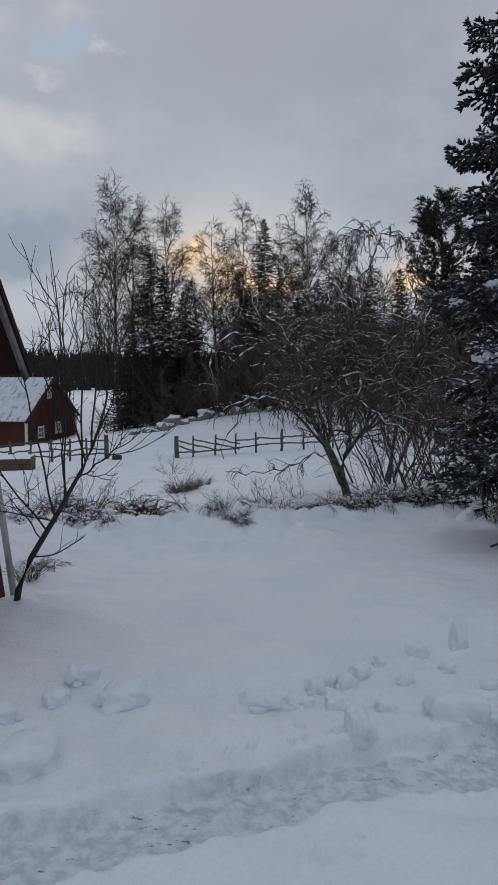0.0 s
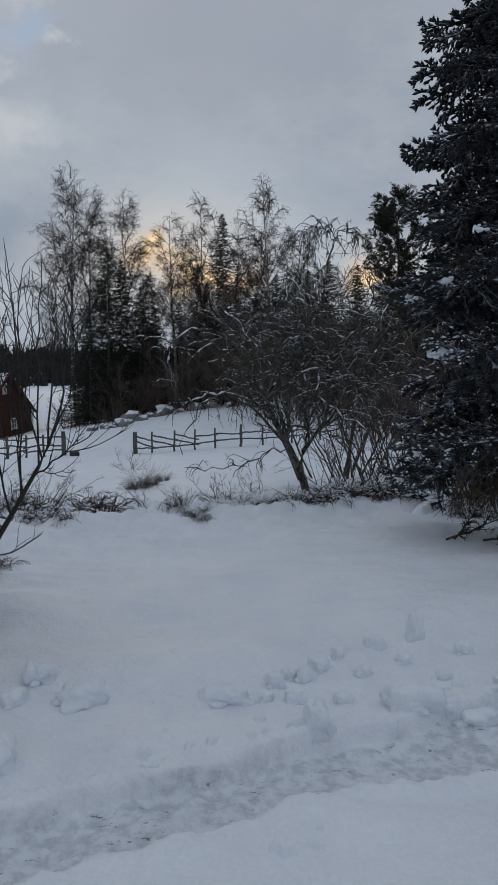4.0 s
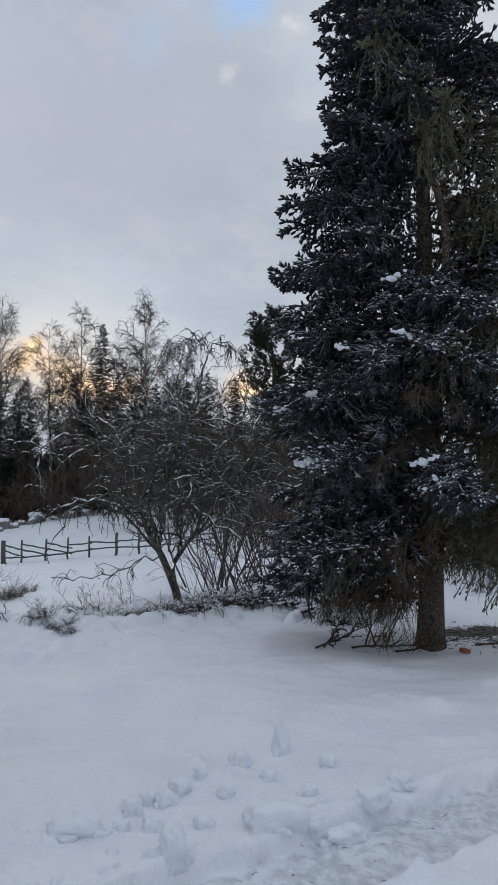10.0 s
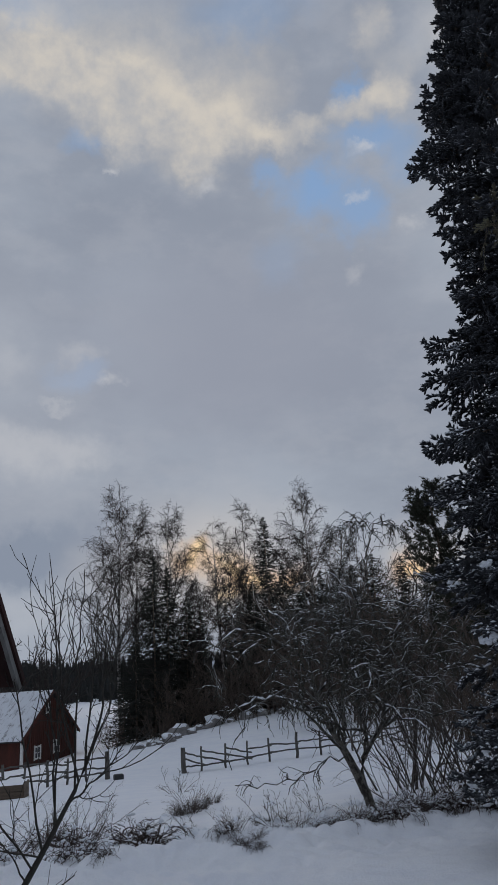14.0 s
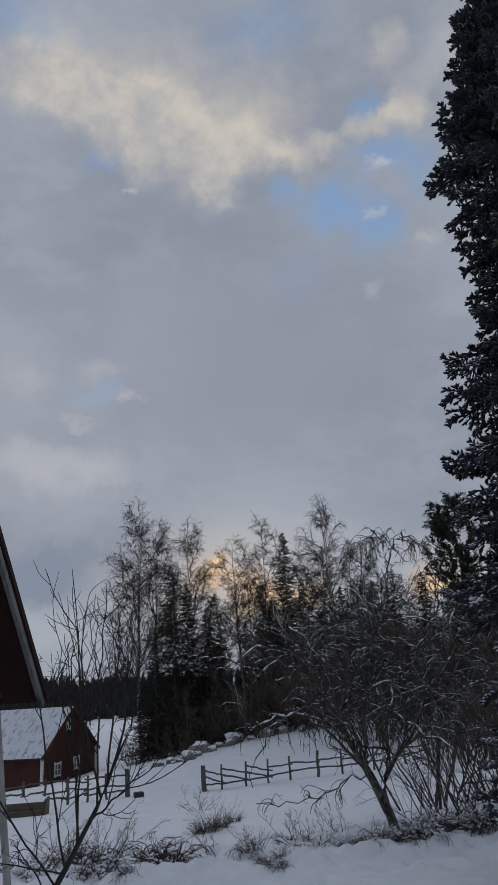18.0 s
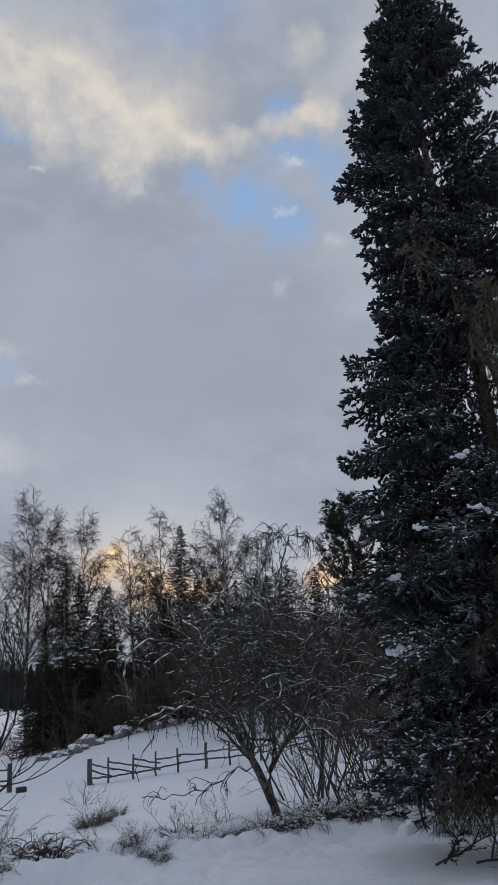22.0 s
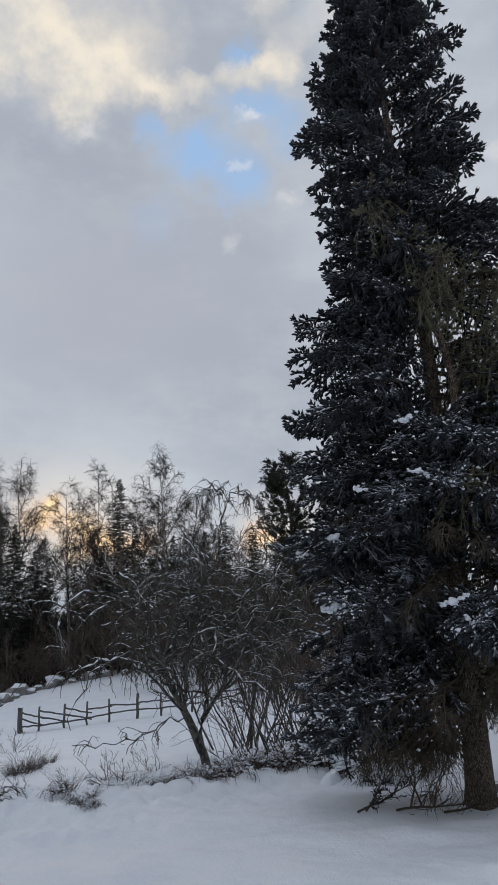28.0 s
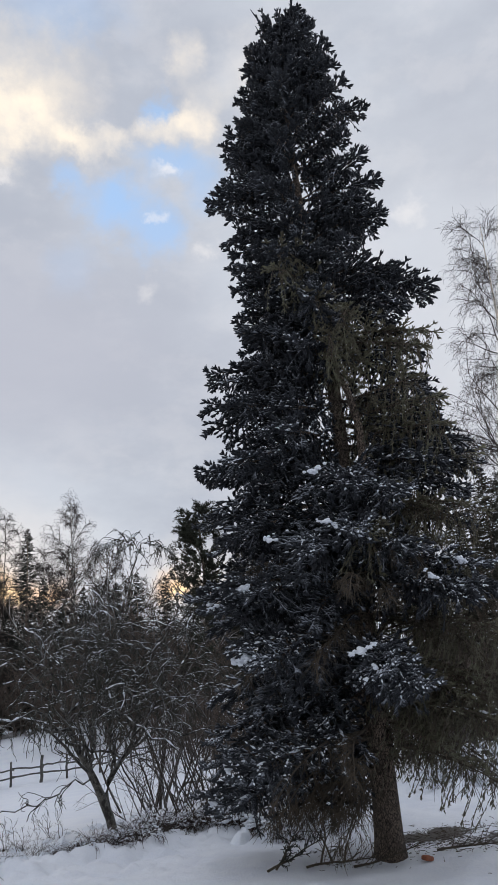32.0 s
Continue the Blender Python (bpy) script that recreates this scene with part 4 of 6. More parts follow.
# ---------------------------------------------------------------- bare trees
def birch_data(seed, tall, stems=1, weep=0.35, fine=3, thick=1.0, slim=1.0, spread=46, bark=BIRCH_BARK):
    """Trunk, rising limbs and fine twigs of a bare birch that hang at their ends."""
    rng = np.random.default_rng(seed)
    a = rng.random(stems) * 6.28
    many = float(stems > 1)
    trunk = grow(rng, np.stack([0.30 * np.cos(a) * many, 0.30 * np.sin(a) * many, np.full(stems, -0.4)], 1),
                 np.stack([0.12 * many * np.cos(a), 0.12 * many * np.sin(a), np.ones(stems)], 1), tall * rng.uniform(0.86, 1.0, stems) + 0.4, 18, 0.05, 0.028)
    drift = (trunk[:, -1] - trunk[:, 0]) * np.array([0.8, 0.8, 0.0]) * (1.0 if stems == 1 else 0.3)
    trunk = trunk - drift[:, None] * np.linspace(0, 1, trunk.shape[1])[None, :, None]
    s = Shape()
    tubes(s, trunk, 0.0090 * tall * thick / stems ** 0.3, 0.010, 9)
    out = [("trunk", s.mesh("birch_trunk", bark), "pale trunk with dark bands")]
    p, d, who, t = sprout(rng, trunk, 26 // stems + 10, 0.20, 0.98, spread, 9)
    run = tall * (0.31 * (1.0 - t) ** 0.75 + 0.03) * np.clip((t - 0.05) / 0.30, 0.5, 1.0) * rng.uniform(0.6, 1.15, len(t)) / stems ** 0.25
    limb = grow(rng, p, d, run, 9, 0.045, 0.075, 0.05 + 0.16 * weep)
    s = Shape()
    tubes(s, limb, 0.0030 * tall * (1.15 - t) * thick, 0.008 * slim, 5)
    p, d, who, t = sprout(rng, limb, 9, 0.15, 1.0, 40, 10)
    full = rng.random(len(who)) < np.clip(run[who] / (0.20 * tall), 0.25, 1.0)
    p, d, who, t = p[full], d[full], who[full], t[full]
    second = grow(rng, p, d, run[who] * (0.50 - 0.25 * t) * rng.uniform(0.6, 1.2, len(t)) + 0.010 * tall, 6, 0.03, 0.10, 0.4 * weep)
    tubes(s, second, 0.020 * slim, 0.008 * slim, 4)
    out.append(("branchwork", s.mesh("birch_limbs", BIRCH_TWIG), ""))
    p, d, who, t = sprout(rng, second, 6, 0.05, 1.0, 46, 14)
    twig = grow(rng, p, d, tall * rng.uniform(0.018, 0.046, len(t)), 4, 0.02, 0.12, 0.9 * weep)
    p, d, who, t = sprout(rng, twig, fine, 0.15, 1.0, 48, 16)
    spray = grow(rng, p, d, tall * rng.uniform(0.010, 0.028, len(t)), 3, -0.03, 0.12, 1.3 * weep)
    s = Shape()
    tubes(s, twig, 0.0105 * slim, 0.006 * slim, 3)
    tubes(s, spray, 0.0066 * slim, 0.0040 * slim, 3)
    out.append(("crown", s.mesh("birch_twigs", BIRCH_TWIG), "fine hanging bare twigs"))
    return out


def place_tree(name, data, az, r, turn, size, label, category="tree", group="", lean=0.0, z=None):
    x, y, h = spot_at(az, r, z)
    ob = thing(name, Matrix.Translation((x, y, h)) @ Matrix.Rotation(radians(lean), 4, "Y") @ Matrix.Rotation(turn, 4, "Z") @ Matrix.Scale(size, 4), label, category, group)
    for part_name, me, text in data:
        tagged(part(part_name, me, ob, None, text), kind="stuff" if part_name in ("branchwork", "crown") else "")
    return ob


def fir_data(seed, tall, wide, mat=FIR, gap=1.0, small=1.0):
    """Trunk and drooping boughs of a far fir, every bough set with small shoots."""
    rng = np.random.default_rng(seed)
    trunk = grow(rng, [[0, 0, -0.4]], [[0, 0, 1]], tall + 0.4, 14, 0.05, 0.012)
    s = Shape()
    tubes(s, trunk, 0.011 * tall, 0.012, 7)
    out = [("trunk", s.mesh("fir_trunk", SPRUCE_BARK), "")]
    p, d, who, high = sprout(rng, trunk, int(18 * tall * gap), 0.03, 0.995, 92, 9)
    t = high
    bough = grow(rng, p, d, wide * ((1 - t) ** 0.85 + 0.035) * rng.uniform(0.6, 1.15, len(t)), 4, -0.03, 0.08, -0.10)
    s = Shape()
    tubes(s, bough, 0.02, 0.008, 3)
    p, d, who, t = sprout(rng, bough, int(21 / small), 0.12, 1.0, 48, 15, 0.5)
    d[:, 2] -= 0.35
    size = rng.uniform(0.11, 0.28, len(p)) * small * (0.35 + 0.65 * np.sqrt(1 - high[who]))
    spindles(s, p, unit(d), size, size * 0.16, 3)
    out.append(("crown", s.mesh("fir_crown", mat, False), "dark needled boughs"))
    return out


def bush_data(seed, tall, wide, stems, mat=SHRUB_TWIG, fine=7, thick=0.012, name="crown", per=9):
    """A bare bush of many stems with two orders of twigs."""
    rng = np.random.default_rng(seed)
    a = rng.random(stems) * 6.28
    q = np.sqrt(rng.random(stems)) * wide * 0.28
    out = 0.30 + 0.55 * rng.random(stems)
    stem = grow(rng, np.stack([q * np.cos(a), q * np.sin(a), np.full(stems, -0.1)], 1), np.stack([out * np.cos(a), out * np.sin(a), np.ones(stems)], 1),
                tall * rng.uniform(0.5, 1.1, stems), 7, 0.04, 0.14, 0.05)
    s = Shape()
    tubes(s, stem, thick * rng.uniform(0.5, 1.1, stems), thick * 0.25, 4)
    wood = s.mesh("bush_branchwork", mat)
    s = Shape()
    p, d, who, t = sprout(rng, stem, per, 0.12, 1.0, 40, 12)
    twig = grow(rng, p, d, tall * rng.uniform(0.12, 0.34, len(t)) * (1.1 - 0.6 * t), 3, 0.03, 0.14, 0.08)
    tubes(s, twig, thick * 0.4, thick * 0.2, 3)
    p, d, who, t = sprout(rng, twig, fine, 0.1, 1.0, 42, 12)
    tubes(s, grow(rng, p, d, tall * rng.uniform(0.03, 0.12, len(t)), 2, 0.0, 0.14), thick * 0.24, thick * 0.13, 3)
    return [("branchwork", wood, ""), (name, s.mesh("bush_" + name, mat), "fine bare twigs")]


BIRCHES = [birch_data(101, 18, 1, 0.34, 5, slim=1.05), birch_data(102, 16, 2, 0.26, 4, slim=1.05), birch_data(103, 18, 1, 0.16, 5, slim=1.05, spread=50), birch_data(104, 13, 3, 0.16, 3, slim=1.05)]
BIRCH_TALL = (18, 16, 18, 13)
for az, r, kind, turn, tall, lean in ((-9.9, 58, 0, 0.3, 20.2, -0.5), (-8.7, 59, 0, 2.2, 18.8, -0.6), (-6.3, 60, 0, 3.4, 18.6, 0.3), (-2.6, 57, 2, 0.5, 16.3, 0), (0.4, 60, 1, 2.5, 16.4, -1), (4.4, 58, 0, 4.0, 17.6, 0), (3.4, 60, 3, 1.9, 13.5, 0),
                                      (6.3, 57, 3, 5.2, 12.6, 2), (-4.6, 62, 3, 0.2, 12.0, 0), (-0.9, 63, 3, 1.7, 12.5, 0), (8.4, 57, 3, 3.0, 10.0, 0), (10.6, 56, 3, 1.2, 9.6, 0)):
    place_tree("birch_tree", BIRCHES[kind], az, r, turn, tall / BIRCH_TALL[kind], "bare birch with fine hanging twigs at the wood's edge", group="birches beyond the field", lean=lean)
NEAR_BIRCH = birch_data(111, 17, 1, 0.30, 6, 0.95, 0.62, 42, PALE_BARK)
place_tree("birch_tree", NEAR_BIRCH, 39.6, 22, 1.4, 1.0, "tall bare birch with a white stem behind the spruce", lean=-1.5)
FIRS = [fir_data(201, 13, 2.9, FIR, 2.2, 0.9), fir_data(202, 10, 2.6, FIR, 2.2, 0.9), fir_data(203, 8, 2.4, FIR, 2.2, 0.9)]
FIR_TALL = (13, 10, 8)
for az, r, kind, turn, tall in ((-7.6, 55, 0, 0.3, 13.0), (-6.6, 57, 1, 2.0, 11.8), (-5.3, 57, 1, 1.1, 9.6), (-8.9, 54, 2, 5.5, 7.6), (-9.8, 55, 2, 3.0, 5.6), (-4.2, 57, 2, 0.4, 8.0), (-2.2, 59, 1, 2.1, 8.2), (-1.2, 58, 2, 1.5, 7.0),
                                (1.2, 55, 0, 0.8, 13.6), (2.4, 56, 1, 5.0, 10.0), (0.2, 57, 1, 3.5, 9.0), (3.8, 56, 2, 4.5, 7.6), (5.4, 55, 1, 4.1, 8.6), (7.4, 54, 1, 0.1, 8.6), (9.3, 50, 1, 2.6, 9.0), (11.2, 51, 1, 1.6, 8.6), (13.5, 52, 2, 0.4, 8.0)):
    place_tree("fir_tree", FIRS[kind], az, r, turn, tall / FIR_TALL[kind], "dark pointed fir at the wood's edge", group="firs beyond the field")
BACK_FIRS = [fir_data(211, 9, 3.1, OLIVE, 2.8, 0.75)]
for az, r, turn, tall in ((33.6, 17.5, 0.4, 0.56), (34.9, 19.5, 1.9, 0.66), (40.0, 21, 2.9, 0.80), (37.4, 21, 0.2, 0.76), (36.2, 18, 2.4, 0.68), (38.6, 18.5, 1.4, 0.66), (41.5, 19, 3.4, 0.72), (44.5, 19.5, 4.4, 0.75), (31.0, 22, 5.0, 0.55), (47.0, 21, 0.9, 0.8), (24.0, 30, 4.0, 0.7), (20.5, 32, 1.0, 0.8)):
    place_tree("fir_tree", BACK_FIRS[0], az, r, turn, tall, "olive-green conifer behind the spruce", group="conifers behind the spruce")


def pine_data(seed, tall):
    rng = np.random.default_rng(seed)
    trunk = grow(rng, [[0, 0, -0.3]], [[0.03, 0, 1]], tall, 12, 0.03, 0.04)
    s = Shape()
    tubes(s, trunk, 0.13, 0.03, 8)
    out = [("trunk", s.mesh("pine_trunk", SPRUCE_BARK), "")]
    p, d, who, t = sprout(rng, trunk, 60, 0.22, 1.0, 66, 12)
    limb = grow(rng, p, d, (2.3 * (1.08 - t) ** 0.55) * rng.uniform(0.6, 1.1, len(t)), 7, 0.08, 0.10)
    s = Shape()
    tubes(s, limb, 0.04 * (1.2 - t), 0.010, 4)
    p, d, who, t = sprout(rng, limb, 10, 0.35, 1.0, 45, 12)
    side = grow(rng, p, d, rng.uniform(0.25, 0.6, len(t)), 4, 0.06, 0.1)
    tubes(s, side, 0.010, 0.005, 3)
    out.append(("branchwork", s.mesh("pine_limbs", DEAD_TWIG), ""))
    s = Shape()
    p, d, who, t = sprout(rng, side, 9, 0.3, 1.0, 40, 18)
    size = rng.uniform(0.10, 0.2, len(p))
    needles(s, rng, p, d, size, 14, 0.12, 0.010)
    out.append(("crown", s.mesh("pine_needles", PINE, False), "clumped dark green needles"))
    return out


PINES = pine_data(301, 9.3)
place_tree("pine_tree", PINES, 14.4, 29, 0.4, 0.98, "rounded dark green pine beyond the apple tree")
place_tree("pine_tree", PINES, 16.8, 31, 2.4, 0.95, "rounded dark green pine beyond the apple tree")

THICKETS = [bush_data(401, 5.0, 3.4, 22, THICKET_TWIG, fine=4, thick=0.042), bush_data(402, 4.0, 3.4, 22, THICKET_TWIG, fine=4, thick=0.040)]
for i, (az, r, tall) in enumerate(((-10.5, 54, 0.5), (-7.5, 52, 0.6), (-5.6, 53, 1.0), (-3.2, 53, 1.1), (-1.2, 52, 1.1), (0.9, 51, 1.2), (2.8, 51, 1.3), (4.6, 50, 1.3), (6.5, 49, 1.4), (8.4, 48, 1.5),
                                   (10.2, 47, 1.5), (12.0, 46, 1.5), (11.5, 38, 0.9), (14.0, 34, 0.9), (16.5, 30, 0.9), (1.8, 56, 2.0), (3.6, 57, 2.2), (5.6, 56, 2.1), (7.4, 55, 2.0), (9.2, 54, 2.0), (11.0, 52, 1.9), (12.8, 50, 1.8), (6.4, 44, 1.5), (9.4, 43, 1.5), (-2.4, 58, 1.7), (-6.8, 58, 1.6), (35.5, 16, 0.7), (38.0, 17, 0.75), (32.5, 16, 0.7), (29, 16.5, 0.75), (25.5, 17, 0.75), (22, 18, 0.8), (19, 17, 0.7))):
    place_tree("thicket_bush", THICKETS[i % 2], az, r, i * 1.7, tall, "dense bare brown undergrowth bush", "bush", "undergrowth at the wood's edge")


# ---------------------------------------------------------------- the old apple tree
def make_apple():
    rng = np.random.default_rng(77)
    x0, y0, z0 = spot_at(7.5, 10.2)
    tree = thing("apple_tree", Matrix.Translation((x0, y0, z0)), "old spreading apple tree with snow on its drooping bare twigs", "tree")
    trunk = np.array([[[0.03, 0, -0.15], [-0.06, 0, 0.2], [-0.16, 0.03, 0.45], [-0.25, 0.06, 0.65], [-0.33, 0.10, 0.80], [-0.45, 0.16, 1.0], [-0.55, 0.22, 1.3], [-0.62, 0.3, 1.7]],
                      [[0.0, 0.03, -0.1], [-0.06, 0.04, 0.2], [-0.10, 0.05, 0.42], [-0.05, 0.10, 0.6], [0.09, 0.14, 0.8], [0.25, 0.2, 0.95], [0.36, 0.28, 1.3], [0.36, 0.35, 1.9]]])
    s = Shape()
    tubes(s, trunk, np.array([0.062, 0.045]), np.array([0.020, 0.018]), 10)
    part("trunk", s.mesh("apple_trunk", APPLE_BARK), tree, None, "leaning forked trunk")
    starts, ways, sizes = [], [], []
    for i in range(24):
        k = i % 2
        t = rng.uniform(0.42, 1.0) * 7
        j = min(6, int(t))
        starts.append(trunk[k, j] * (1 - t + j) + trunk[k, j + 1] * (t - j))
        a = i * 2.4 + rng.normal(0, 0.4)
        tilt = rng.uniform(0.2, 1.1)
        ways.append((math.cos(a) * math.sin(tilt) * 1.2, math.sin(a) * math.sin(tilt), math.cos(tilt)))
        sizes.append(rng.uniform(1.6, 2.9))
    limb = grow(rng, starts, ways, np.array(sizes), 15, 0.09, 0.26, 0.36)

    def bent(points):
        """Sixteen points along a limb given by a few of its bends."""
        points = np.array(points, float)
        u = np.linspace(0, len(points) - 1, 16)
        return np.stack([np.interp(u, np.arange(len(points)), points[:, i]) for i in range(3)], 1)
    # low limbs sweep out over the snow, a crooked leader stands over the crown
    low = np.stack([bent([(-0.25, 0.06, 0.65), (-0.40, -0.05, 0.62), (-0.69, -0.10, 0.53), (-0.92, -0.15, 0.43), (-1.3, -0.2, 0.36), (-1.66, -0.25, 0.40)]),
                    bent([(-0.40, 0.13, 0.92), (-0.52, 0.05, 1.09), (-0.75, 0.0, 1.30), (-0.95, -0.05, 1.36), (-1.35, -0.1, 1.42), (-1.75, -0.1, 1.25)]),
                    bent([(0.25, 0.2, 0.95), (0.47, 0.1, 1.06), (0.75, 0.1, 1.25), (1.0, 0.1, 1.55), (1.3, 0.1, 1.7), (1.6, 0.1, 1.6)])])
    arch = grow(rng, [trunk[1, 7], trunk[1, 6], trunk[0, 7]], [(0.5, 0.1, 0.8), (0.9, 0.1, 0.5), (-0.3, 0.1, 0.9)], np.array([1.6, 1.8, 1.7]), 15, 0.05, 0.20, 0.45)
    lead = np.stack([bent([(0.36, 0.35, 1.9), (0.30, 0.3, 2.4), (0.20, 0.3, 2.7), (0.27, 0.3, 3.1), (0.33, 0.3, 3.3), (0.38, 0.3, 3.47), (0.32, 0.3, 3.62), (0.37, 0.3, 3.80)]),
                     bent([(0.36, 0.3, 3.42), (0.42, 0.3, 3.60), (0.52, 0.3, 3.64), (0.64, 0.28, 3.60), (0.76, 0.26, 3.62), (0.86, 0.25, 3.45), (0.92, 0.25, 3.2)]),
                     bent([(0.33, 0.3, 3.62), (0.22, 0.3, 3.68), (0.08, 0.28, 3.66), (-0.04, 0.26, 3.60), (-0.16, 0.25, 3.45)])])
    main = np.concatenate([limb, low, arch, lead])
    main[:, 1:] += rng.normal(0, 0.026, main[:, 1:].shape)
    thick = np.full(len(main), 0.019)
    thick[24:27], thick[30:] = (0.011, 0.026, 0.022), (0.017, 0.010, 0.009)
    for i in range(len(main)):
        s = Shape()
        tubes(s, main[i:i + 1], thick[i], 0.005, 6)
        ob = part("limb", s.mesh("apple_limb", APPLE_BARK), tree)
        s = Shape()
        snow_on(s, rng, main[i:i + 1], thick[i] * 0.75, 0.85, 0.95)
        if s.points and s.count > 6:
            tagged(part("snow", s.mesh("limb_snow", CLUMP_SNOW), ob, None, "thin line of snow on the limb"), kind="stuff")
    p, d, who, t = sprout(rng, main, 11, 0.2, 1.0, 50, 14)
    short = np.where(who >= 30, 0.22, np.where((who >= 24) & (who < 26), 0.42, 1.0))
    second = grow(rng, p, d, (1.0 - 0.5 * t) * rng.uniform(0.4, 1.2, len(t)) * short, 7, 0.06, 0.22, 0.50)
    kept = (second[:, -1, 2] > 1.05) | (who >= 24) & (second[:, -1, 2] > 0.15)
    second = second[kept & ((who != 24) | (rng.random(len(who)) < 0.5))]
    p, d, who, t = sprout(rng, second, 5, 0.1, 1.0, 48, 14)
    third = grow(rng, p, d, rng.uniform(0.08, 0.42, len(t)), 5, -0.10, 0.28, 0.8)
    third = third[(third[:, -1, 2] > 0.88) | (third[:, -1, 0] < -0.6) & (third[:, -1, 2] > 0.25)]
    p, d, who, t = sprout(rng, third, 1, 0.1, 1.0, 50, 14)
    spur = grow(rng, p, d, rng.uniform(0.03, 0.11, len(t)), 2, 0.03, 0.15)
    s = Shape()
    tubes(s, second, 0.0080, 0.0040, 4)
    tubes(s, third, 0.0052, 0.0032, 3)
    tubes(s, spur, 0.0036, 0.0024, 3)
    part("crown", s.mesh("apple_twigs", APPLE_TWIG), tree, None, "dense frosted twigs")
    s = Shape()
    snow_on(s, rng, second[rng.random(len(second)) < 0.7], 0.0056, 1.0, 0.70)
    snow_on(s, rng, third[rng.random(len(third)) < 0.6], 0.0052, 1.0, 0.80)
    tagged(part("snow", s.mesh("twig_snow", CLUMP_SNOW), tree, None, "thin lines of snow on the twigs"), kind="stuff")


make_apple()


# ---------------------------------------------------------------- young tree by the playhouse, shrubs and dry growth
def make_young_tree():
    rng = np.random.default_rng(31)
    x0, y0, z0 = spot_at(-18.15, 5.55)
    tree = thing("young_tree", Matrix.Translation((x0, y0, z0)), "slender bare young tree leaning beside the playhouse", "tree")
    trunk = np.array([[[0, 0, -0.1], [0.03, 0, 0.08], [0.12, 0.01, 0.30], [0.24, 0.02, 0.50], [0.33, 0.03, 0.65], [0.405, 0.04, 0.787], [0.495, 0.05, 0.944], [0.563, 0.05, 1.087], [0.623, 0.05, 1.25], [0.668, 0.05, 1.40]]])
    s = Shape()
    tubes(s, trunk, 0.026, 0.007, 9)
    part("trunk", s.mesh("young_trunk", YOUNG_BARK), tree, None, "thin leaning trunk")

    def bent(points):
        points = np.array(points, float)
        u = np.linspace(0, len(points) - 1, 10)
        return np.stack([np.interp(u, np.arange(len(points)), points[:, i]) for i in range(3)], 1)
    stems = np.stack([bent([(0.37, 0.03, 0.73), (0.39, 0.0, 1.2), (0.383, 0, 1.876), (0.32, 0, 2.48)]), bent([(0.495, 0.05, 0.944), (0.50, 0.06, 1.5), (0.52, 0.06, 1.9), (0.548, 0.06, 2.39)]),
                      bent([(0.563, 0.05, 1.087), (0.60, 0.1, 1.6), (0.608, 0.12, 1.9), (0.62, 0.12, 2.22)]), bent([(0.30, 0.02, 0.60), (0.22, -0.05, 1.1), (0.13, -0.1, 1.6), (0.03, -0.1, 2.06)]),
                      bent([(0.24, 0.02, 0.50), (-0.02, -0.1, 0.9), (-0.22, -0.15, 1.3), (-0.3, -0.15, 1.75)]), bent([(0.61, 0.05, 1.2), (0.72, 0.0, 1.42), (0.77, 0.0, 1.65), (0.80, 0, 1.95)]),
                      bent([(0.45, 0.04, 0.87), (0.58, -0.1, 0.96), (0.72, -0.15, 1.06), (0.88, -0.2, 1.24)]), bent([(0.38, 0.04, 0.75), (0.33, 0.15, 1.2), (0.27, 0.2, 1.6), (0.24, 0.2, 2.0)]),
                      bent([(0.52, 0.05, 1.0), (0.44, -0.1, 1.4), (0.43, -0.15, 1.8), (0.45, -0.15, 2.15)]), bent([(0.668, 0.05, 1.40), (0.69, 0.05, 1.6), (0.70, 0.05, 1.8), (0.69, 0.05, 2.02)])])
    stems[:, 1:] += rng.normal(0, 0.008, stems[:, 1:].shape)
    low = grow(rng, [[0.13, 0, 0.32], [0.2, 0, 0.45], [0.28, 0, 0.58]], [(0.9, -0.2, 0.1), (-0.5, -0.3, 0.5), (-0.9, -0.4, 0.3)], np.array([0.42, 0.4, 0.55]), 7, 0.02, 0.13)
    s = Shape()
    tubes(s, stems, 0.0080, 0.0028, 6)
    p, d, who, t = sprout(rng, stems, 5, 0.15, 0.9, 34, 10)
    limb = grow(rng, p, d, rng.uniform(0.2, 0.6, len(t)), 7, 0.16, 0.07)
    tubes(s, limb, 0.0042, 0.0020, 4)
    part("branchwork", s.mesh("young_shoots", YOUNG_BARK), tree)
    s = Shape()
    tubes(s, low, 0.006, 0.003, 5)
    p, d, who, t = sprout(rng, limb, 4, 0.15, 1.0, 42, 14)
    twig = grow(rng, p, d, rng.uniform(0.06, 0.28, len(t)), 5, 0.10, 0.10)
    tubes(s, twig, 0.0032, 0.002, 3)
    p, d, who, t = sprout(rng, stems, 9, 0.3, 1.0, 40, 12)
    tubes(s, grow(rng, p, d, rng.uniform(0.02, 0.10, len(t)), 3, 0.08, 0.10), 0.0028, 0.0018, 3)
    p, d, who, t = sprout(rng, low, 6, 0.3, 1.0, 45, 14)
    tubes(s, grow(rng, p, d, rng.uniform(0.06, 0.2, len(t)), 4, 0.08, 0.12), 0.003, 0.0015, 3)
    part("crown", s.mesh("young_twigs", YOUNG_BARK), tree)


make_young_tree()


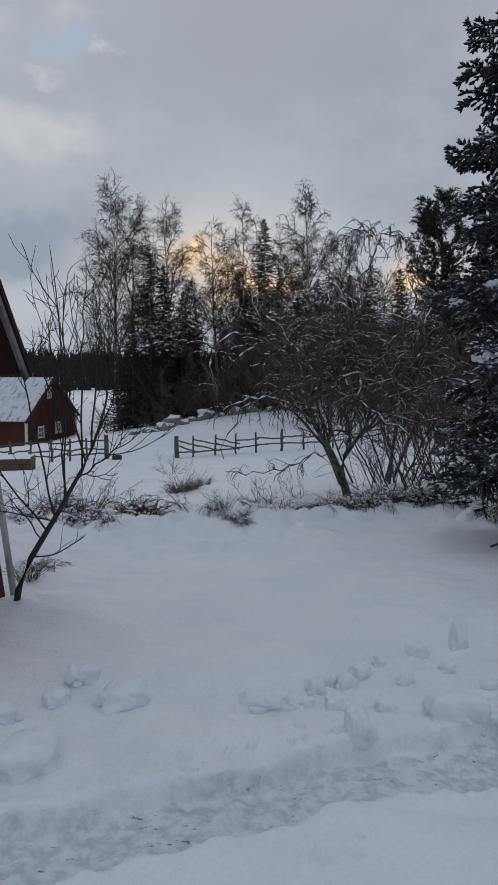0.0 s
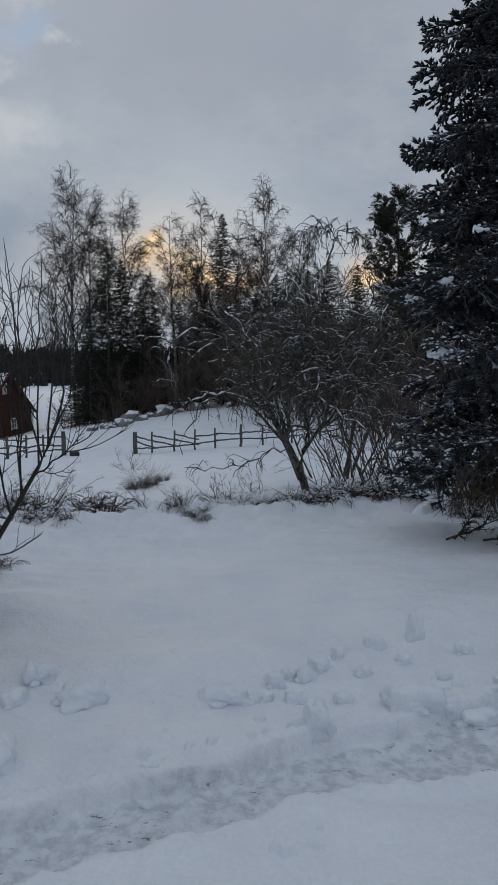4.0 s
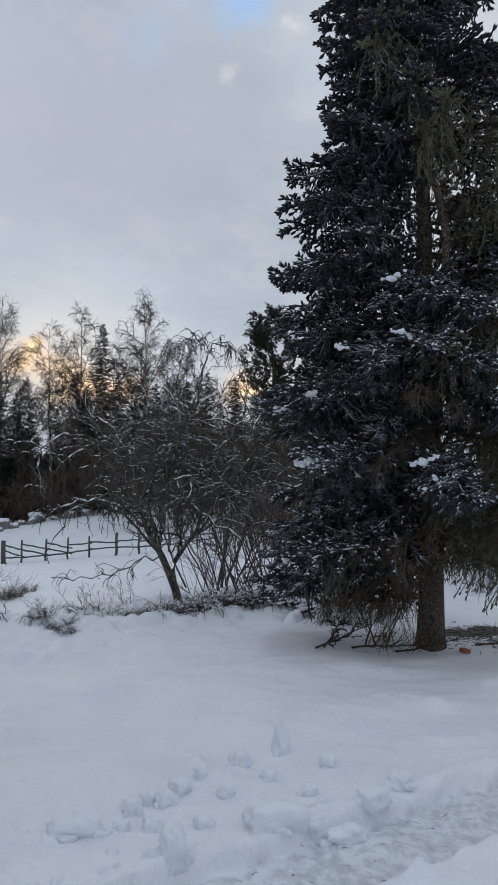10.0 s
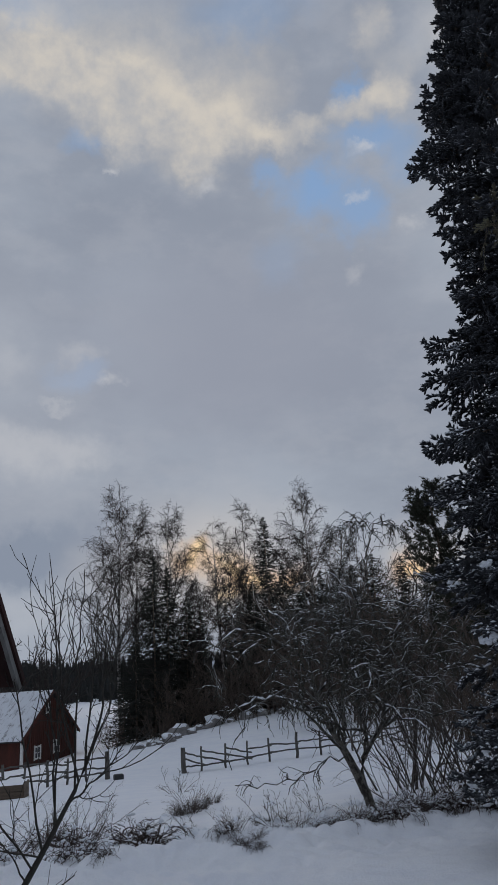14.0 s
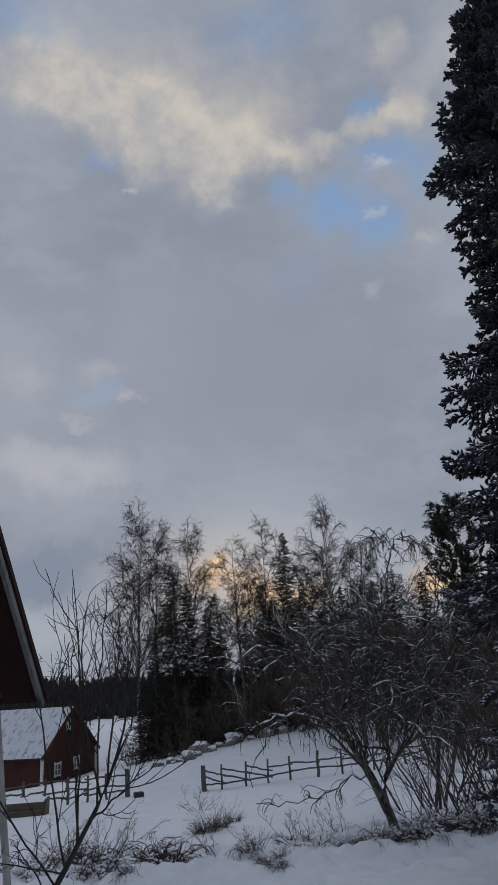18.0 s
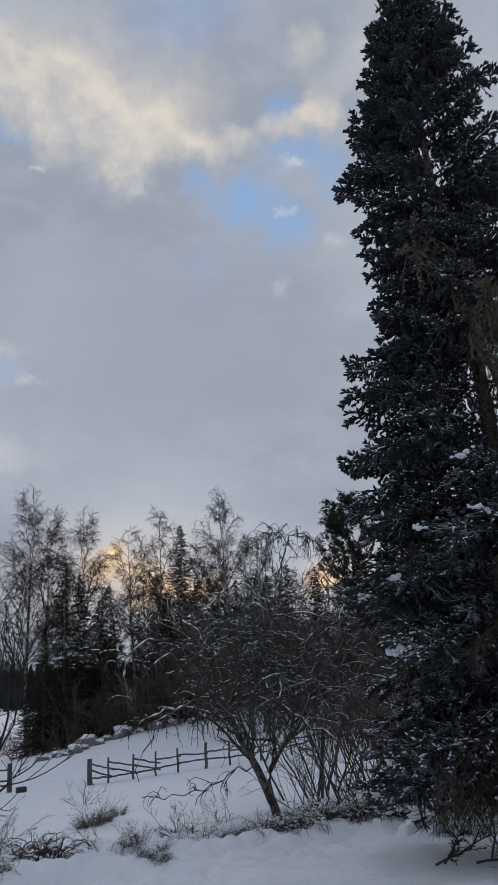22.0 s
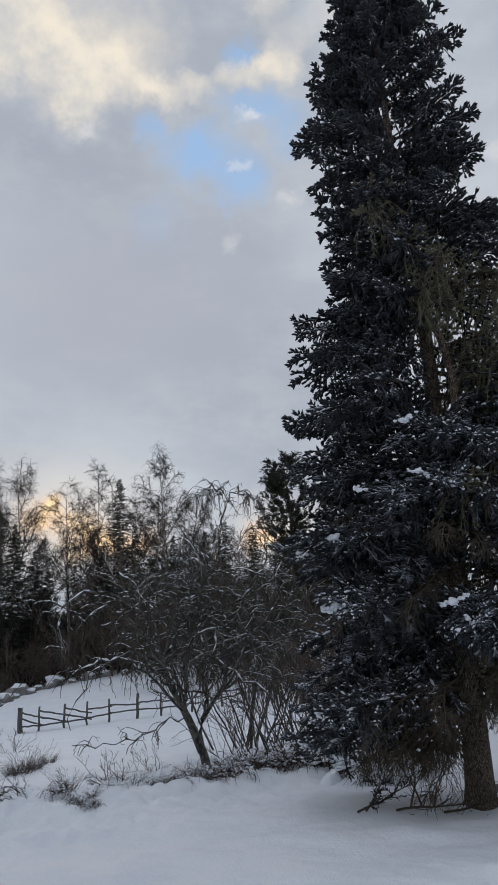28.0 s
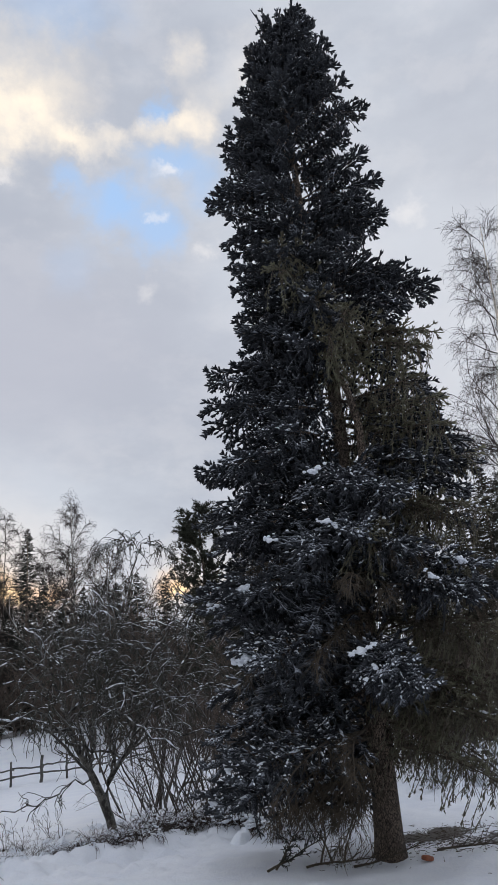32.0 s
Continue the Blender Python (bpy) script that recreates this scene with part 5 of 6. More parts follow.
def grass_data(seed, count, tall, wide, bend, mat=DRY_GRASS):
    rng = np.random.default_rng(seed)
    a = rng.random(count) * 6.28
    q = np.sqrt(rng.random(count)) * wide
    p = np.stack([q * np.cos(a), q * np.sin(a), np.full(count, -0.03)], 1)
    d = np.stack([0.5 * np.cos(a), 0.5 * np.sin(a), np.ones(count)], 1)
    s = Shape()
    tubes(s, grow(rng, p, d, tall * rng.uniform(0.5, 1.1, count), 3, 0.0, 0.14, bend), 0.0035, 0.0015, 3)
    return [("tuft", s.mesh("grass_blades", mat), "")]


TUFTS = [grass_data(501, 120, 0.46, 0.20, 0.55), grass_data(502, 100, 0.42, 0.15, 0.5), grass_data(503, 40, 0.5, 0.20, 0.35, SHRUB_TWIG)]
for az, r, kind, turn, size in ((-5.5, 12.3, 0, 0.3, 0.75), (-6.1, 12.1, 1, 1.1, 0.55), (-4.6, 12.9, 0, 2.0, 0.6), (-3.6, 13.8, 1, 0.5, 0.55), (-5.0, 12.6, 2, 1.4, 1.0), (-14.1, 9.2, 1, 3.1, 0.5), (-12.6, 9.2, 2, 2.2, 0.7),
                                (-17.8, 9.6, 0, 0.2, 0.5), (8.8, 9.9, 1, 0.2, 0.6), (6.4, 9.7, 2, 1.8, 0.6), (10.6, 10.3, 2, 1.2, 0.8), (12.5, 10.4, 1, 2.7, 0.5), (-17.2, 6.2, 1, 0.4, 0.5),
                                (-2.2, 8.8, 2, 0.2, 0.5), (2.4, 9.1, 2, 0.9, 0.5), (15.0, 10.6, 1, 0.4, 0.7), (-0.6, 8.4, 1, 2.2, 0.3)):
    place_tree("grass_tuft", TUFTS[kind], az, r, turn, size, "tuft of dry brown grass bent by snow", "grass tuft", "dry tufts along the lawn")
rng = np.random.default_rng(55)
for i in range(20):
    az = rng.uniform(-19, 20) if i < 10 else rng.uniform(-3, 20)
    edge = float(np.interp(az, [-18, 0, 8, 14, 18], [8.3, 8.6, 9.2, 10.0, 10.6]))
    place_tree("grass_tuft", TUFTS[int(rng.integers(0, 3))], az, edge + rng.uniform(-0.25, 1.2), rng.random() * 6, rng.uniform(0.12, 0.30), "tuft of dry brown grass bent by snow", "grass tuft", "dry tufts along the lawn")
SHRUBS = [bush_data(601, 1.0, 0.7, 7, fine=3, thick=0.010, per=7), bush_data(602, 2.6, 1.5, 8, fine=2, thick=0.015, per=6), bush_data(603, 0.7, 0.5, 6, fine=3, thick=0.008, per=6), bush_data(604, 1.6, 0.9, 9, fine=3, thick=0.012, per=7)]
for az, r, kind, turn, size, label in ((-9.3, 9.0, 0, 0.3, 0.60, "small bare shrub in the snow"), (0.9, 9.1, 2, 1.0, 0.85, "small bare shrub in the snow"), (1.8, 9.4, 2, 3.0, 0.7, "small bare shrub in the snow"), (-4.9, 8.9, 2, 2.0, 0.6, "small bare shrub in the snow"),
                                       (9.2, 11.4, 1, 0.4, 0.6, "bare upright bush beside the apple tree"), (10.4, 11.0, 1, 2.9, 0.55, "bare upright bush beside the apple tree"), (13.4, 11.2, 1, 3.3, 0.9, "bare upright bush beside the apple tree"),
                                       (14.4, 11.0, 1, 5.3, 0.8, "bare upright bush beside the apple tree"),
                                       (12.0, 12.0, 1, 1.9, 1.0, "bare upright bush behind the apple tree"),
                                       (15.4, 11.6, 1, 4.1, 1.0, "bare upright bush behind the apple tree"),
                                       (11.2, 13.4, 1, 5.1, 1.2, "bare upright bush behind the apple tree"), 
                                       (-12.6, 9.9, 3, 0.6, 0.5, "low bare shrub at the lawn's edge"), (-15.0, 9.9, 3, 1.9, 0.5, "low bare shrub at the lawn's edge"), 
                                       (-6.2, 18, 2, 0.2, 1.2, "small bare shrub in the snow"),
                                       (-2.4, 8.8, 2, 1.2, 0.5, "small bare shrub in the snow"), (4.0, 10.4, 2, 1.7, 0.8, "small bare shrub in the snow"), (17.4, 11.2, 3, 0.3, 1.0, "bare bush beside the spruce"),
                                       (20, 12.4, 1, 2.3, 0.8, "bare bush beside the spruce"), (28.5, 13.0, 1, 0.9, 0.7, "bare bush behind the spruce"), (30.2, 13.6, 1, 1.9, 0.75, "bare bush behind the spruce"), (31.2, 12.6, 1, 3.9, 0.6, "bare bush behind the spruce"),
                                       (33.0, 13.8, 1, 4.9, 0.8, "bare bush behind the spruce"), (35.2, 13.2, 1, 0.1, 0.75, "bare bush behind the spruce"), (36.8, 14.0, 1, 2.1, 0.85, "bare bush behind the spruce"),
                                       (38.6, 14.2, 1, 5.5, 0.85, "bare bush behind the spruce"), (24.5, 12.6, 1, 0.7, 0.7, "bare bush behind the spruce"), (22.0, 12.0, 1, 3.1, 0.7, "bare bush behind the spruce"),
                                       (32.0, 13.0, 3, 0.3, 1.0, "bare bush behind the spruce"), (34.0, 13.4, 3, 2.3, 1.1, "bare bush behind the spruce")):
    place_tree("bare_shrub", SHRUBS[kind], az, r, turn, size, label, "shrub")

OLD_FRUIT = bush_data(611, 4.2, 2.6, 6, SHRUB_TWIG, 3, 0.038, per=9)
place_tree("bare_tree", OLD_FRUIT, 9.8, 13.6, 0.5, 1.0, "old bare brown tree of several stems behind the apple tree")


def brush_data(seed):
    """A low tangle of arching brown stems."""
    rng = np.random.default_rng(seed)
    n = 64
    a, q = rng.random(n) * 6.28, np.sqrt(rng.random(n)) * 0.26
    b = a + rng.normal(0, 0.9, n)
    s = Shape()
    stem = grow(rng, np.stack([q * np.cos(a), 0.7 * q * np.sin(a), np.full(n, -0.03)], 1), np.stack([0.7 * np.cos(b), 0.7 * np.sin(b), np.ones(n)], 1), rng.uniform(0.25, 0.75, n), 7, -0.10, 0.25, 0.7)
    tubes(s, stem, 0.0062, 0.0030, 3)
    p, d, who, t = sprout(rng, stem, 5, 0.2, 1.0, 45, 15)
    tubes(s, grow(rng, p, d, rng.uniform(0.04, 0.18, len(t)), 3, -0.05, 0.25, 0.3), 0.0036, 0.0022, 3)
    w = Shape()
    snow_on(w, rng, stem[:, 2:], 0.011, 0.30)
    c = stem[rng.integers(0, n, 30), 4] + np.array([0, 0, 0.01])
    lumps(w, rng, c, np.stack([rng.uniform(0.015, 0.06, 30), rng.uniform(0.015, 0.045, 30), rng.uniform(0.008, 0.022, 30)], 1), 0.45)
    return s.mesh("brush_stems", BRUSH), w.mesh("brush_snow", CLUMP_SNOW)


BRUSHES = [brush_data(641), brush_data(642), brush_data(643)]
for i, (az, r, size) in enumerate(((-8.7, 8.7, 0.85), (-9.4, 8.9, 0.5), (-12.9, 8.3, 0.6), (-14.1, 9.1, 0.7), (-11.3, 8.1, 0.35), (-17.5, 8.8, 0.9), (-1.8, 8.2, 0.30), (-0.7, 8.1, 0.28), (-2.9, 8.6, 0.35), (0.6, 8.9, 0.3), (4.4, 8.9, 0.3), (5.6, 9.0, 0.4), (7.0, 9.1, 0.5), (8.4, 9.2, 0.6), (9.6, 9.4, 0.6),
                                   (10.8, 9.5, 0.5), (12.0, 9.7, 0.6), (13.2, 9.8, 0.6), (14.4, 9.9, 0.7), (15.6, 10.0, 0.7), (16.6, 9.9, 0.8), (17.6, 9.6, 0.8), (18.6, 9.4, 0.8), (19.4, 9.0, 0.6), (-16.0, 6.6, 0.4), (-6.9, 8.4, 0.25), (3.4, 9.0, 0.25))):
    x, y, z = spot_at(az, r)
    ob = thing("brush_clump", Matrix.Translation((x, y, z)) @ Matrix.Rotation(i * 2.1, 4, "Z") @ Matrix.Scale(size, 4), "low tangle of dead brown stems dusted with snow", "brush", "clumps of dead growth along the bank")
    part("tangle", BRUSHES[i % 3][0], ob)
    tagged(part("snow", BRUSHES[i % 3][1], ob, None, "small lumps of snow"), kind="stuff")


def snowy_shrub(az, r, turn, size, seed):
    """A low bush weighed down with lumps of snow."""
    rng = np.random.default_rng(seed)
    ob = place_tree("snowy_shrub", SHRUBS[0], az, r, turn, size, "low shrub weighed down with snow beside the spruce", "shrub", "snow-laden shrubs by the spruce")
    s = Shape()
    k = 50
    a, q = rng.random(k) * 6.28, np.sqrt(rng.random(k)) * 0.5
    c = np.stack([q * np.cos(a), q * np.sin(a), (0.62 - q * 0.8) * rng.uniform(0.3, 1.0, k) + 0.05], 1)
    lumps(s, rng, c, np.stack([rng.uniform(0.02, 0.075, k), rng.uniform(0.02, 0.045, k), rng.uniform(0.012, 0.035, k)], 1), 0.5)
    tagged(part("snow", s.mesh("shrub_snow", CLUMP_SNOW), ob, None, "lumps of snow on the twigs"), kind="stuff")


for i, (az, r, size) in enumerate(((30.4, 11.8, 0.8), (31.8, 12.2, 1.0), (33.2, 12.4, 1.1), (34.8, 12.8, 1.1), (36.6, 13.0, 1.0), (16.2, 9.7, 0.6), (17.2, 9.5, 0.75), (18.4, 9.3, 0.8), (19.6, 9.3, 0.8), (14.6, 10.0, 0.5), (20.9, 9.4, 0.8), (22.4, 9.6, 0.8), (23.8, 9.7, 0.7))):
    snowy_shrub(az, r, i * 1.3, size, 620 + i)

# ---------------------------------------------------------------- snow lumps
def snow_lump(az, r, sx, sy, sz, turn, seed, group="snow clods thrown from the path", label="rounded clod of thrown snow on the lawn"):
    """A broken clod half sunk in the snow: a crumbly heap whose skirt runs out under the surface."""
    rng = np.random.default_rng(seed)
    x0, y0, z0 = spot_at(az, r)
    rings, spokes = (20, 40) if sx > 0.045 and r < 6 else (11, 24)
    u, a = np.meshgrid(np.linspace(0.04, 1.5, rings), np.linspace(0, 2 * np.pi, spokes, endpoint=False), indexing="ij")
    px, py = u * np.cos(a) * sx, u * np.sin(a) * sy
    o = rng.random(2) * 30
    k = 0.55 / max(sx, 0.03)
    w = wave_noise(px + o[0], py + o[1], k, seed, 4)
    edge = u * (1 + 0.22 * np.sin(2 * a + o[0]) + 0.14 * np.sin(5 * a + o[1])) + 0.28 * w
    body = 1 - step(edge, rng.uniform(0.15, 0.5), rng.uniform(1.05, 1.2))
    top = sz * 1.25 * body * (1 + 0.25 * w + 0.18 * wave_noise(px + o[1], py + o[0], k * 3.5, seed + 5, 2))
    c, s_ = math.cos(turn), math.sin(turn)
    wx, wy = x0 + px * c - py * s_, y0 + px * s_ + py * c
    z = height(wx.ravel(), wy.ravel()).reshape(wx.shape) + top - 0.006 - 0.03 * step(u, 1.15, 1.5)
    pts = np.stack([wx - x0, wy - y0, z - z0], -1)
    i, j = np.arange(rings - 1)[:, None] * spokes, np.arange(spokes)[None]
    j2 = (j + 1) % spokes
    s = Shape().add(pts, np.stack([i + j, i + spokes + j, i + spokes + j2, i + j2], -1).reshape(-1, 4))
    s.add(np.array([[0, 0, float(pts[0, :, 2].mean())]]))
    s.tris.append(np.stack([np.full(spokes, rings * spokes), np.arange(spokes), (np.arange(spokes) + 1) % spokes], 1))
    thing("snow_clod", Matrix.Translation((x0, y0, z0)), label, "snow clod", group, data=s.mesh("snow_clod", CLUMP_SNOW))


CLODS = ((0.7, 3.72, 0.125, 0.06, 0.065, -0.1), (7.9, 3.32, 0.06, 0.05, 0.10, 0.2), (15.6, 4.72, 0.045, 0.05, 0.14, 0.3), (12.5, 4.55, 0.065, 0.06, 0.07, 0.1), (8.2, 4.10, 0.06, 0.05, 0.06, 0.5),
         (4.6, 3.88, 0.05, 0.04, 0.06, 0.2), (15.4, 3.68, 0.16, 0.07, 0.085, -0.15), (-10.3, 3.75, 0.12, 0.09, 0.08, 0.4), (-13.4, 4.08, 0.085, 0.07, 0.07, 0.1), (-17.8, 3.25, 0.14, 0.12, 0.09, 0.5),
         (-15.4, 3.85, 0.07, 0.06, 0.05, 0.9), (10.0, 3.72, 0.05, 0.04, 0.04, 0.1), (5.8, 4.0, 0.04, 0.04, 0.05, 1.0), (9.6, 4.25, 0.04, 0.035, 0.05, 0.7), (14.8, 4.3, 0.045, 0.04, 0.045, 0.2),
         (-5.4, 3.0, 0.035, 0.03, 0.03, 0.3), (6.2, 3.72, 0.05, 0.04, 0.045, 0.1), (3.9, 3.72, 0.04, 0.035, 0.04, 0.6), 
         (20.5, 3.75, 0.10, 0.06, 0.05, 0.3), (22.5, 4.0, 0.08, 0.07, 0.06, 0.6), (19.2, 4.5, 0.06, 0.05, 0.06, 0.9), (24.5, 4.3, 0.07, 0.05, 0.05, 0.2), (-19.5, 3.7, 0.08, 0.06, 0.06, 0.4),
         (17.8, 4.15, 0.05, 0.04, 0.04, 0.2), (11.6, 4.05, 0.05, 0.04, 0.05, 0.8), (7.2, 3.95, 0.045, 0.04, 0.06, 0.3))
for i, (az, r, sx, sy, sz, turn) in enumerate(CLODS):
    rng = np.random.default_rng(700 + i)
    x0, y0, z0 = spot_at(az, r)
    s = Shape()
    clod(s, rng, (0, 0, sz * 0.3), (sx * 1.05, sy * 1.1, sz * 1.05), 0.40, 0.19, True)
    for k in range(2):
        w = rng.uniform(0.25, 0.5)
        a = rng.random() * 6.28
        clod(s, rng, (sx * 1.05 * math.cos(a), sy * 1.1 * math.sin(a), sz * 0.05), (sx * w, sy * w, sz * 0.9 * w), 0.2, 0.22)
    thing("snow_clod", Matrix.Translation((x0, y0, z0)) @ Matrix.Rotation(turn, 4, "Z"), "crumbly clod of thrown snow on the lawn", "snow clod", "snow clods thrown from the path", data=s.mesh("snow_clod", CLUMP_SNOW))
rng = np.random.default_rng(8)
for i in range(40):
    x = rng.uniform(-1.6, 1.9)
    y = 3.07 + 0.40 * x + rng.uniform(0.04, 0.24) if rng.random() < 0.85 else 2.50 + 0.36 * x - rng.uniform(0.03, 0.2)
    k = rng.uniform(0.012, 0.042)
    snow_lump(math.degrees(math.atan2(x, y)), math.hypot(x, y), k * 1.3, k, k * 0.8, rng.random() * 6, 800 + i, "crumbs of snow along the path", "small crumb of shovelled snow beside the path")
# low snowed-over growth on the bank
for i in range(180):
    az = rng.uniform(-19, 20) if i % 2 else rng.uniform(3, 20)
    edge = float(np.interp(az, [-18, 0, 8, 14, 18], [8.3, 8.6, 9.2, 10.0, 10.6]))
    k = rng.uniform(0.025, 0.085) * (1.1 if az > 5 else 1.0)
    snow_lump(az, edge + rng.uniform(-0.5, 1.0) ** 3 * 2.2 + 0.25 + (0 if i % 3 else rng.uniform(0, 3)), k * 1.4, k, k * 0.6, rng.random() * 6, 900 + i, "snowed-over tufts on the bank", "snow-covered hump of growth on the lawn's bank")
for i in range(26):
    k = rng.uniform(0.07, 0.17)
    snow_lump(rng.uniform(15.5, 24.0) if i < 12 else rng.uniform(29.5, 36), rng.uniform(9.0, 9.9) if i < 12 else rng.uniform(11.6, 13.0), k * 1.3, k, k * 0.9, rng.random() * 6, 1000 + i,
              "snowed-over humps by the spruce", "snow-laden low growth beside the spruce")


# ---------------------------------------------------------------- bare ground, fallen branches under the spruce
def make_litter():
    rng = np.random.default_rng(61)
    # strewn bits of twig and bark
    s = Shape()
    k = 900
    x, y = 4.5 + rng.normal(0, 0.6, k), 7.4 + rng.normal(0, 0.30, k)
    a = rng.random(k) * 6.28
    p = np.stack([x, y, height(x, y) + 0.006], 1)
    tubes(s, grow(rng, p, np.stack([np.cos(a), np.sin(a), np.full(k, 0.12)], 1), rng.uniform(0.015, 0.07, k), 3, -0.05, 0.2), 0.0035, 0.002, 3)
    thing("twig_litter", data=s.mesh("twig_litter", DEAD_TWIG), label="fallen twigs and needles strewn under the spruce", category="litter", kind="stuff")

    def stick(name, az, r, way, size, label, green=False):
        x, y, z = spot_at(az, r)
        ob = thing(name, Matrix.Translation((x, y, z + 0.02)), label, "branch", "fallen branches under the spruce")
        s = Shape()
        a = grow(rng, [[0, 0, 0]], [way], size, 8, -0.01, 0.10)
        a[:, :, 2] = np.maximum(a[:, :, 2], 0.0)
        tubes(s, a, 0.012, 0.004, 5)
        part("stick", s.mesh("stick", DEAD_TWIG), ob)
        s = Shape()
        p, d, who, t = sprout(rng, a, 14, 0.15, 1.0, 48, 12)
        d[:, 2] = np.abs(d[:, 2])
        b = grow(rng, p, d, size * 0.32 * rng.uniform(0.5, 1.2, len(t)), 5, 0.0, 0.12)
        tubes(s, b, 0.005, 0.002, 3)
        if green:
            p, d, who, t = sprout(rng, b, 7, 0.1, 1.0, 40, 12)
            fingers(s, p, d, 0.045, 0.004, 4)
        part("crown", s.mesh("stick_twigs", FIR if green else DEAD_TWIG), ob)
    stick("fallen_branch", 17.9, 7.32, (0.85, -0.1, 0.45), 0.62, "small broken spruce branch lying in the snow", True)
    stick("fallen_branch", 18.5, 7.35, (0.5, 0.2, 0.6), 0.34, "small broken spruce branch lying in the snow", True)
    for az, r, way, size in ((21.6, 7.6, (0.3, 0.1, 0.8), 0.4), (22.4, 7.65, (-0.3, 0.1, 0.8), 0.42), (23.2, 7.7, (0.4, 0.2, 0.8), 0.4), (20.6, 7.45, (1.0, 0.1, 0.05), 0.7), (23.8, 7.6, (1, -0.2, 0.1), 0.6), (29.5, 8.0, (1, 0.1, 0.15), 0.8)):
        stick("fallen_branch", az, r, way, size, "bare broken twig under the spruce")
    x, y, z = spot_at(28.8, 7.75)
    thing("tile_shard", Matrix.Translation((x, y, z + 0.03)) @ pose(0, 0, 0, 8, 12, 30), "reddish-brown shard beside the spruce trunk", "shard", data=mesh_of(box_points(0.12, 0.07, 0.04, 0.01), "tile_shard", BRICK))


make_litter()


# ---------------------------------------------------------------- pole fence and gateway
def pole(name, a, b, r, parent, mat=OLD_WOOD, rng=None):
    s = Shape()
    a, b = np.array(a), np.array(b)
    pts = a + (b - a) * np.linspace(0, 1, 6)[:, None]
    if rng is not None:
        pts[1:-1] += rng.normal(0, 0.014, (4, 3))
    tubes(s, pts[None], r, r * 0.85, 7)
    n = len(s.points[0])
    s.add(np.array([pts[0], pts[-1]]))
    j = np.arange(7)
    s.tris.append(np.concatenate([np.stack([np.full(7, n), j, (j + 1) % 7], 1), np.stack([np.full(7, n + 1), n - 7 + (j + 1) % 7, n - 7 + j], 1)]))
    return part(name, s.mesh(name, mat, False), parent)


def make_fence():
    rng = np.random.default_rng(41)
    def post(parent, az, r, top, rad, name="post"):
        x, y, z = spot_at(az, r)
        ob = pole(name, (x, y, z - 0.3), (x + rng.normal(0, 0.03), y, z + top), rad, parent, rng=rng)
        if rad > 0.08:
            s = Shape()
            lumps(s, rng, [(x, y, z + top + 0.02)], [(rad * 1.1, rad * 1.1, 0.045)], 0.12)
            part("snow_cap", s.mesh("post_snow", CLUMP_SNOW), ob)
        return np.array((x, y, z))
    right = thing("pole_fence", label="weathered pole fence with slanting rails and upright posts", category="fence", group="garden fence")
    base = [post(right, a, r, t, w) for a, r, t, w in ((-5.6, 33, 0.98, 0.11), (-4.4, 33.2, 0.95, 0.045), (-2.7, 33.6, 0.95, 0.05), (-1.1, 34.0, 0.95, 0.045), (0.5, 34.4, 0.95, 0.05), (2.45, 34.8, 1.05, 0.07), (4.2, 35.2, 0.95, 0.05),
                                                       (6.4, 35.6, 0.95, 0.05), (8.6, 36, 0.95, 0.05), (10.6, 36.4, 0.95, 0.05), (12.6, 36.8, 0.95, 0.05))]
    for i in range(len(base) - 1):
        a, b = base[i], base[i + 1]
        if i < 3:
            for k in range(2):
                pole("rail", a + (0, -0.05, 0.80 - 0.24 * k), b + (0.2, -0.05, 0.48 - 0.26 * k), 0.035, right, rng=rng)
        for h in ((0.35, 0.62) if i > 2 else (0.22,)):
            pole("rail", a + (0, 0.05, h + rng.normal(0, 0.04)), b + (0.1, 0.05, h + rng.normal(0, 0.04)), 0.035, right, rng=rng)
    left = thing("pole_fence", label="weathered pole fence with three level rails in front of the barn", category="fence", group="garden fence")
    base = [post(left, a, r, t, w) for a, r, t, w in ((-11.0, 33, 1.05, 0.11), (-12.4, 32.6, 0.95, 0.05), (-13.7, 32.2, 0.95, 0.05), (-15.0, 31.8, 0.95, 0.06), (-16.5, 31.4, 0.95, 0.05), (-17.9, 31, 0.95, 0.06), (-19.8, 30.6, 0.95, 0.05), (-22, 30, 0.95, 0.05))]
    for i in range(len(base) - 1):
        for h in (0.25, 0.5, 0.78):
            pole("rail", base[i] + (0, -0.05, h + rng.normal(0, 0.05)), base[i + 1] + (-0.1, -0.05, h + rng.normal(0, 0.05)), 0.035, left, rng=rng)
    x, y, z = spot_at(-10.2, 32.5)
    thing("stone_block", Matrix.Translation((x, y, z + 0.08)) @ pose(0, 0, 0, 0, 0, 20), "small dark block beside the gatepost", "block", data=mesh_of(box_points(0.38, 0.3, 0.24, 0.03), "stone_block", DARK))


make_fence()


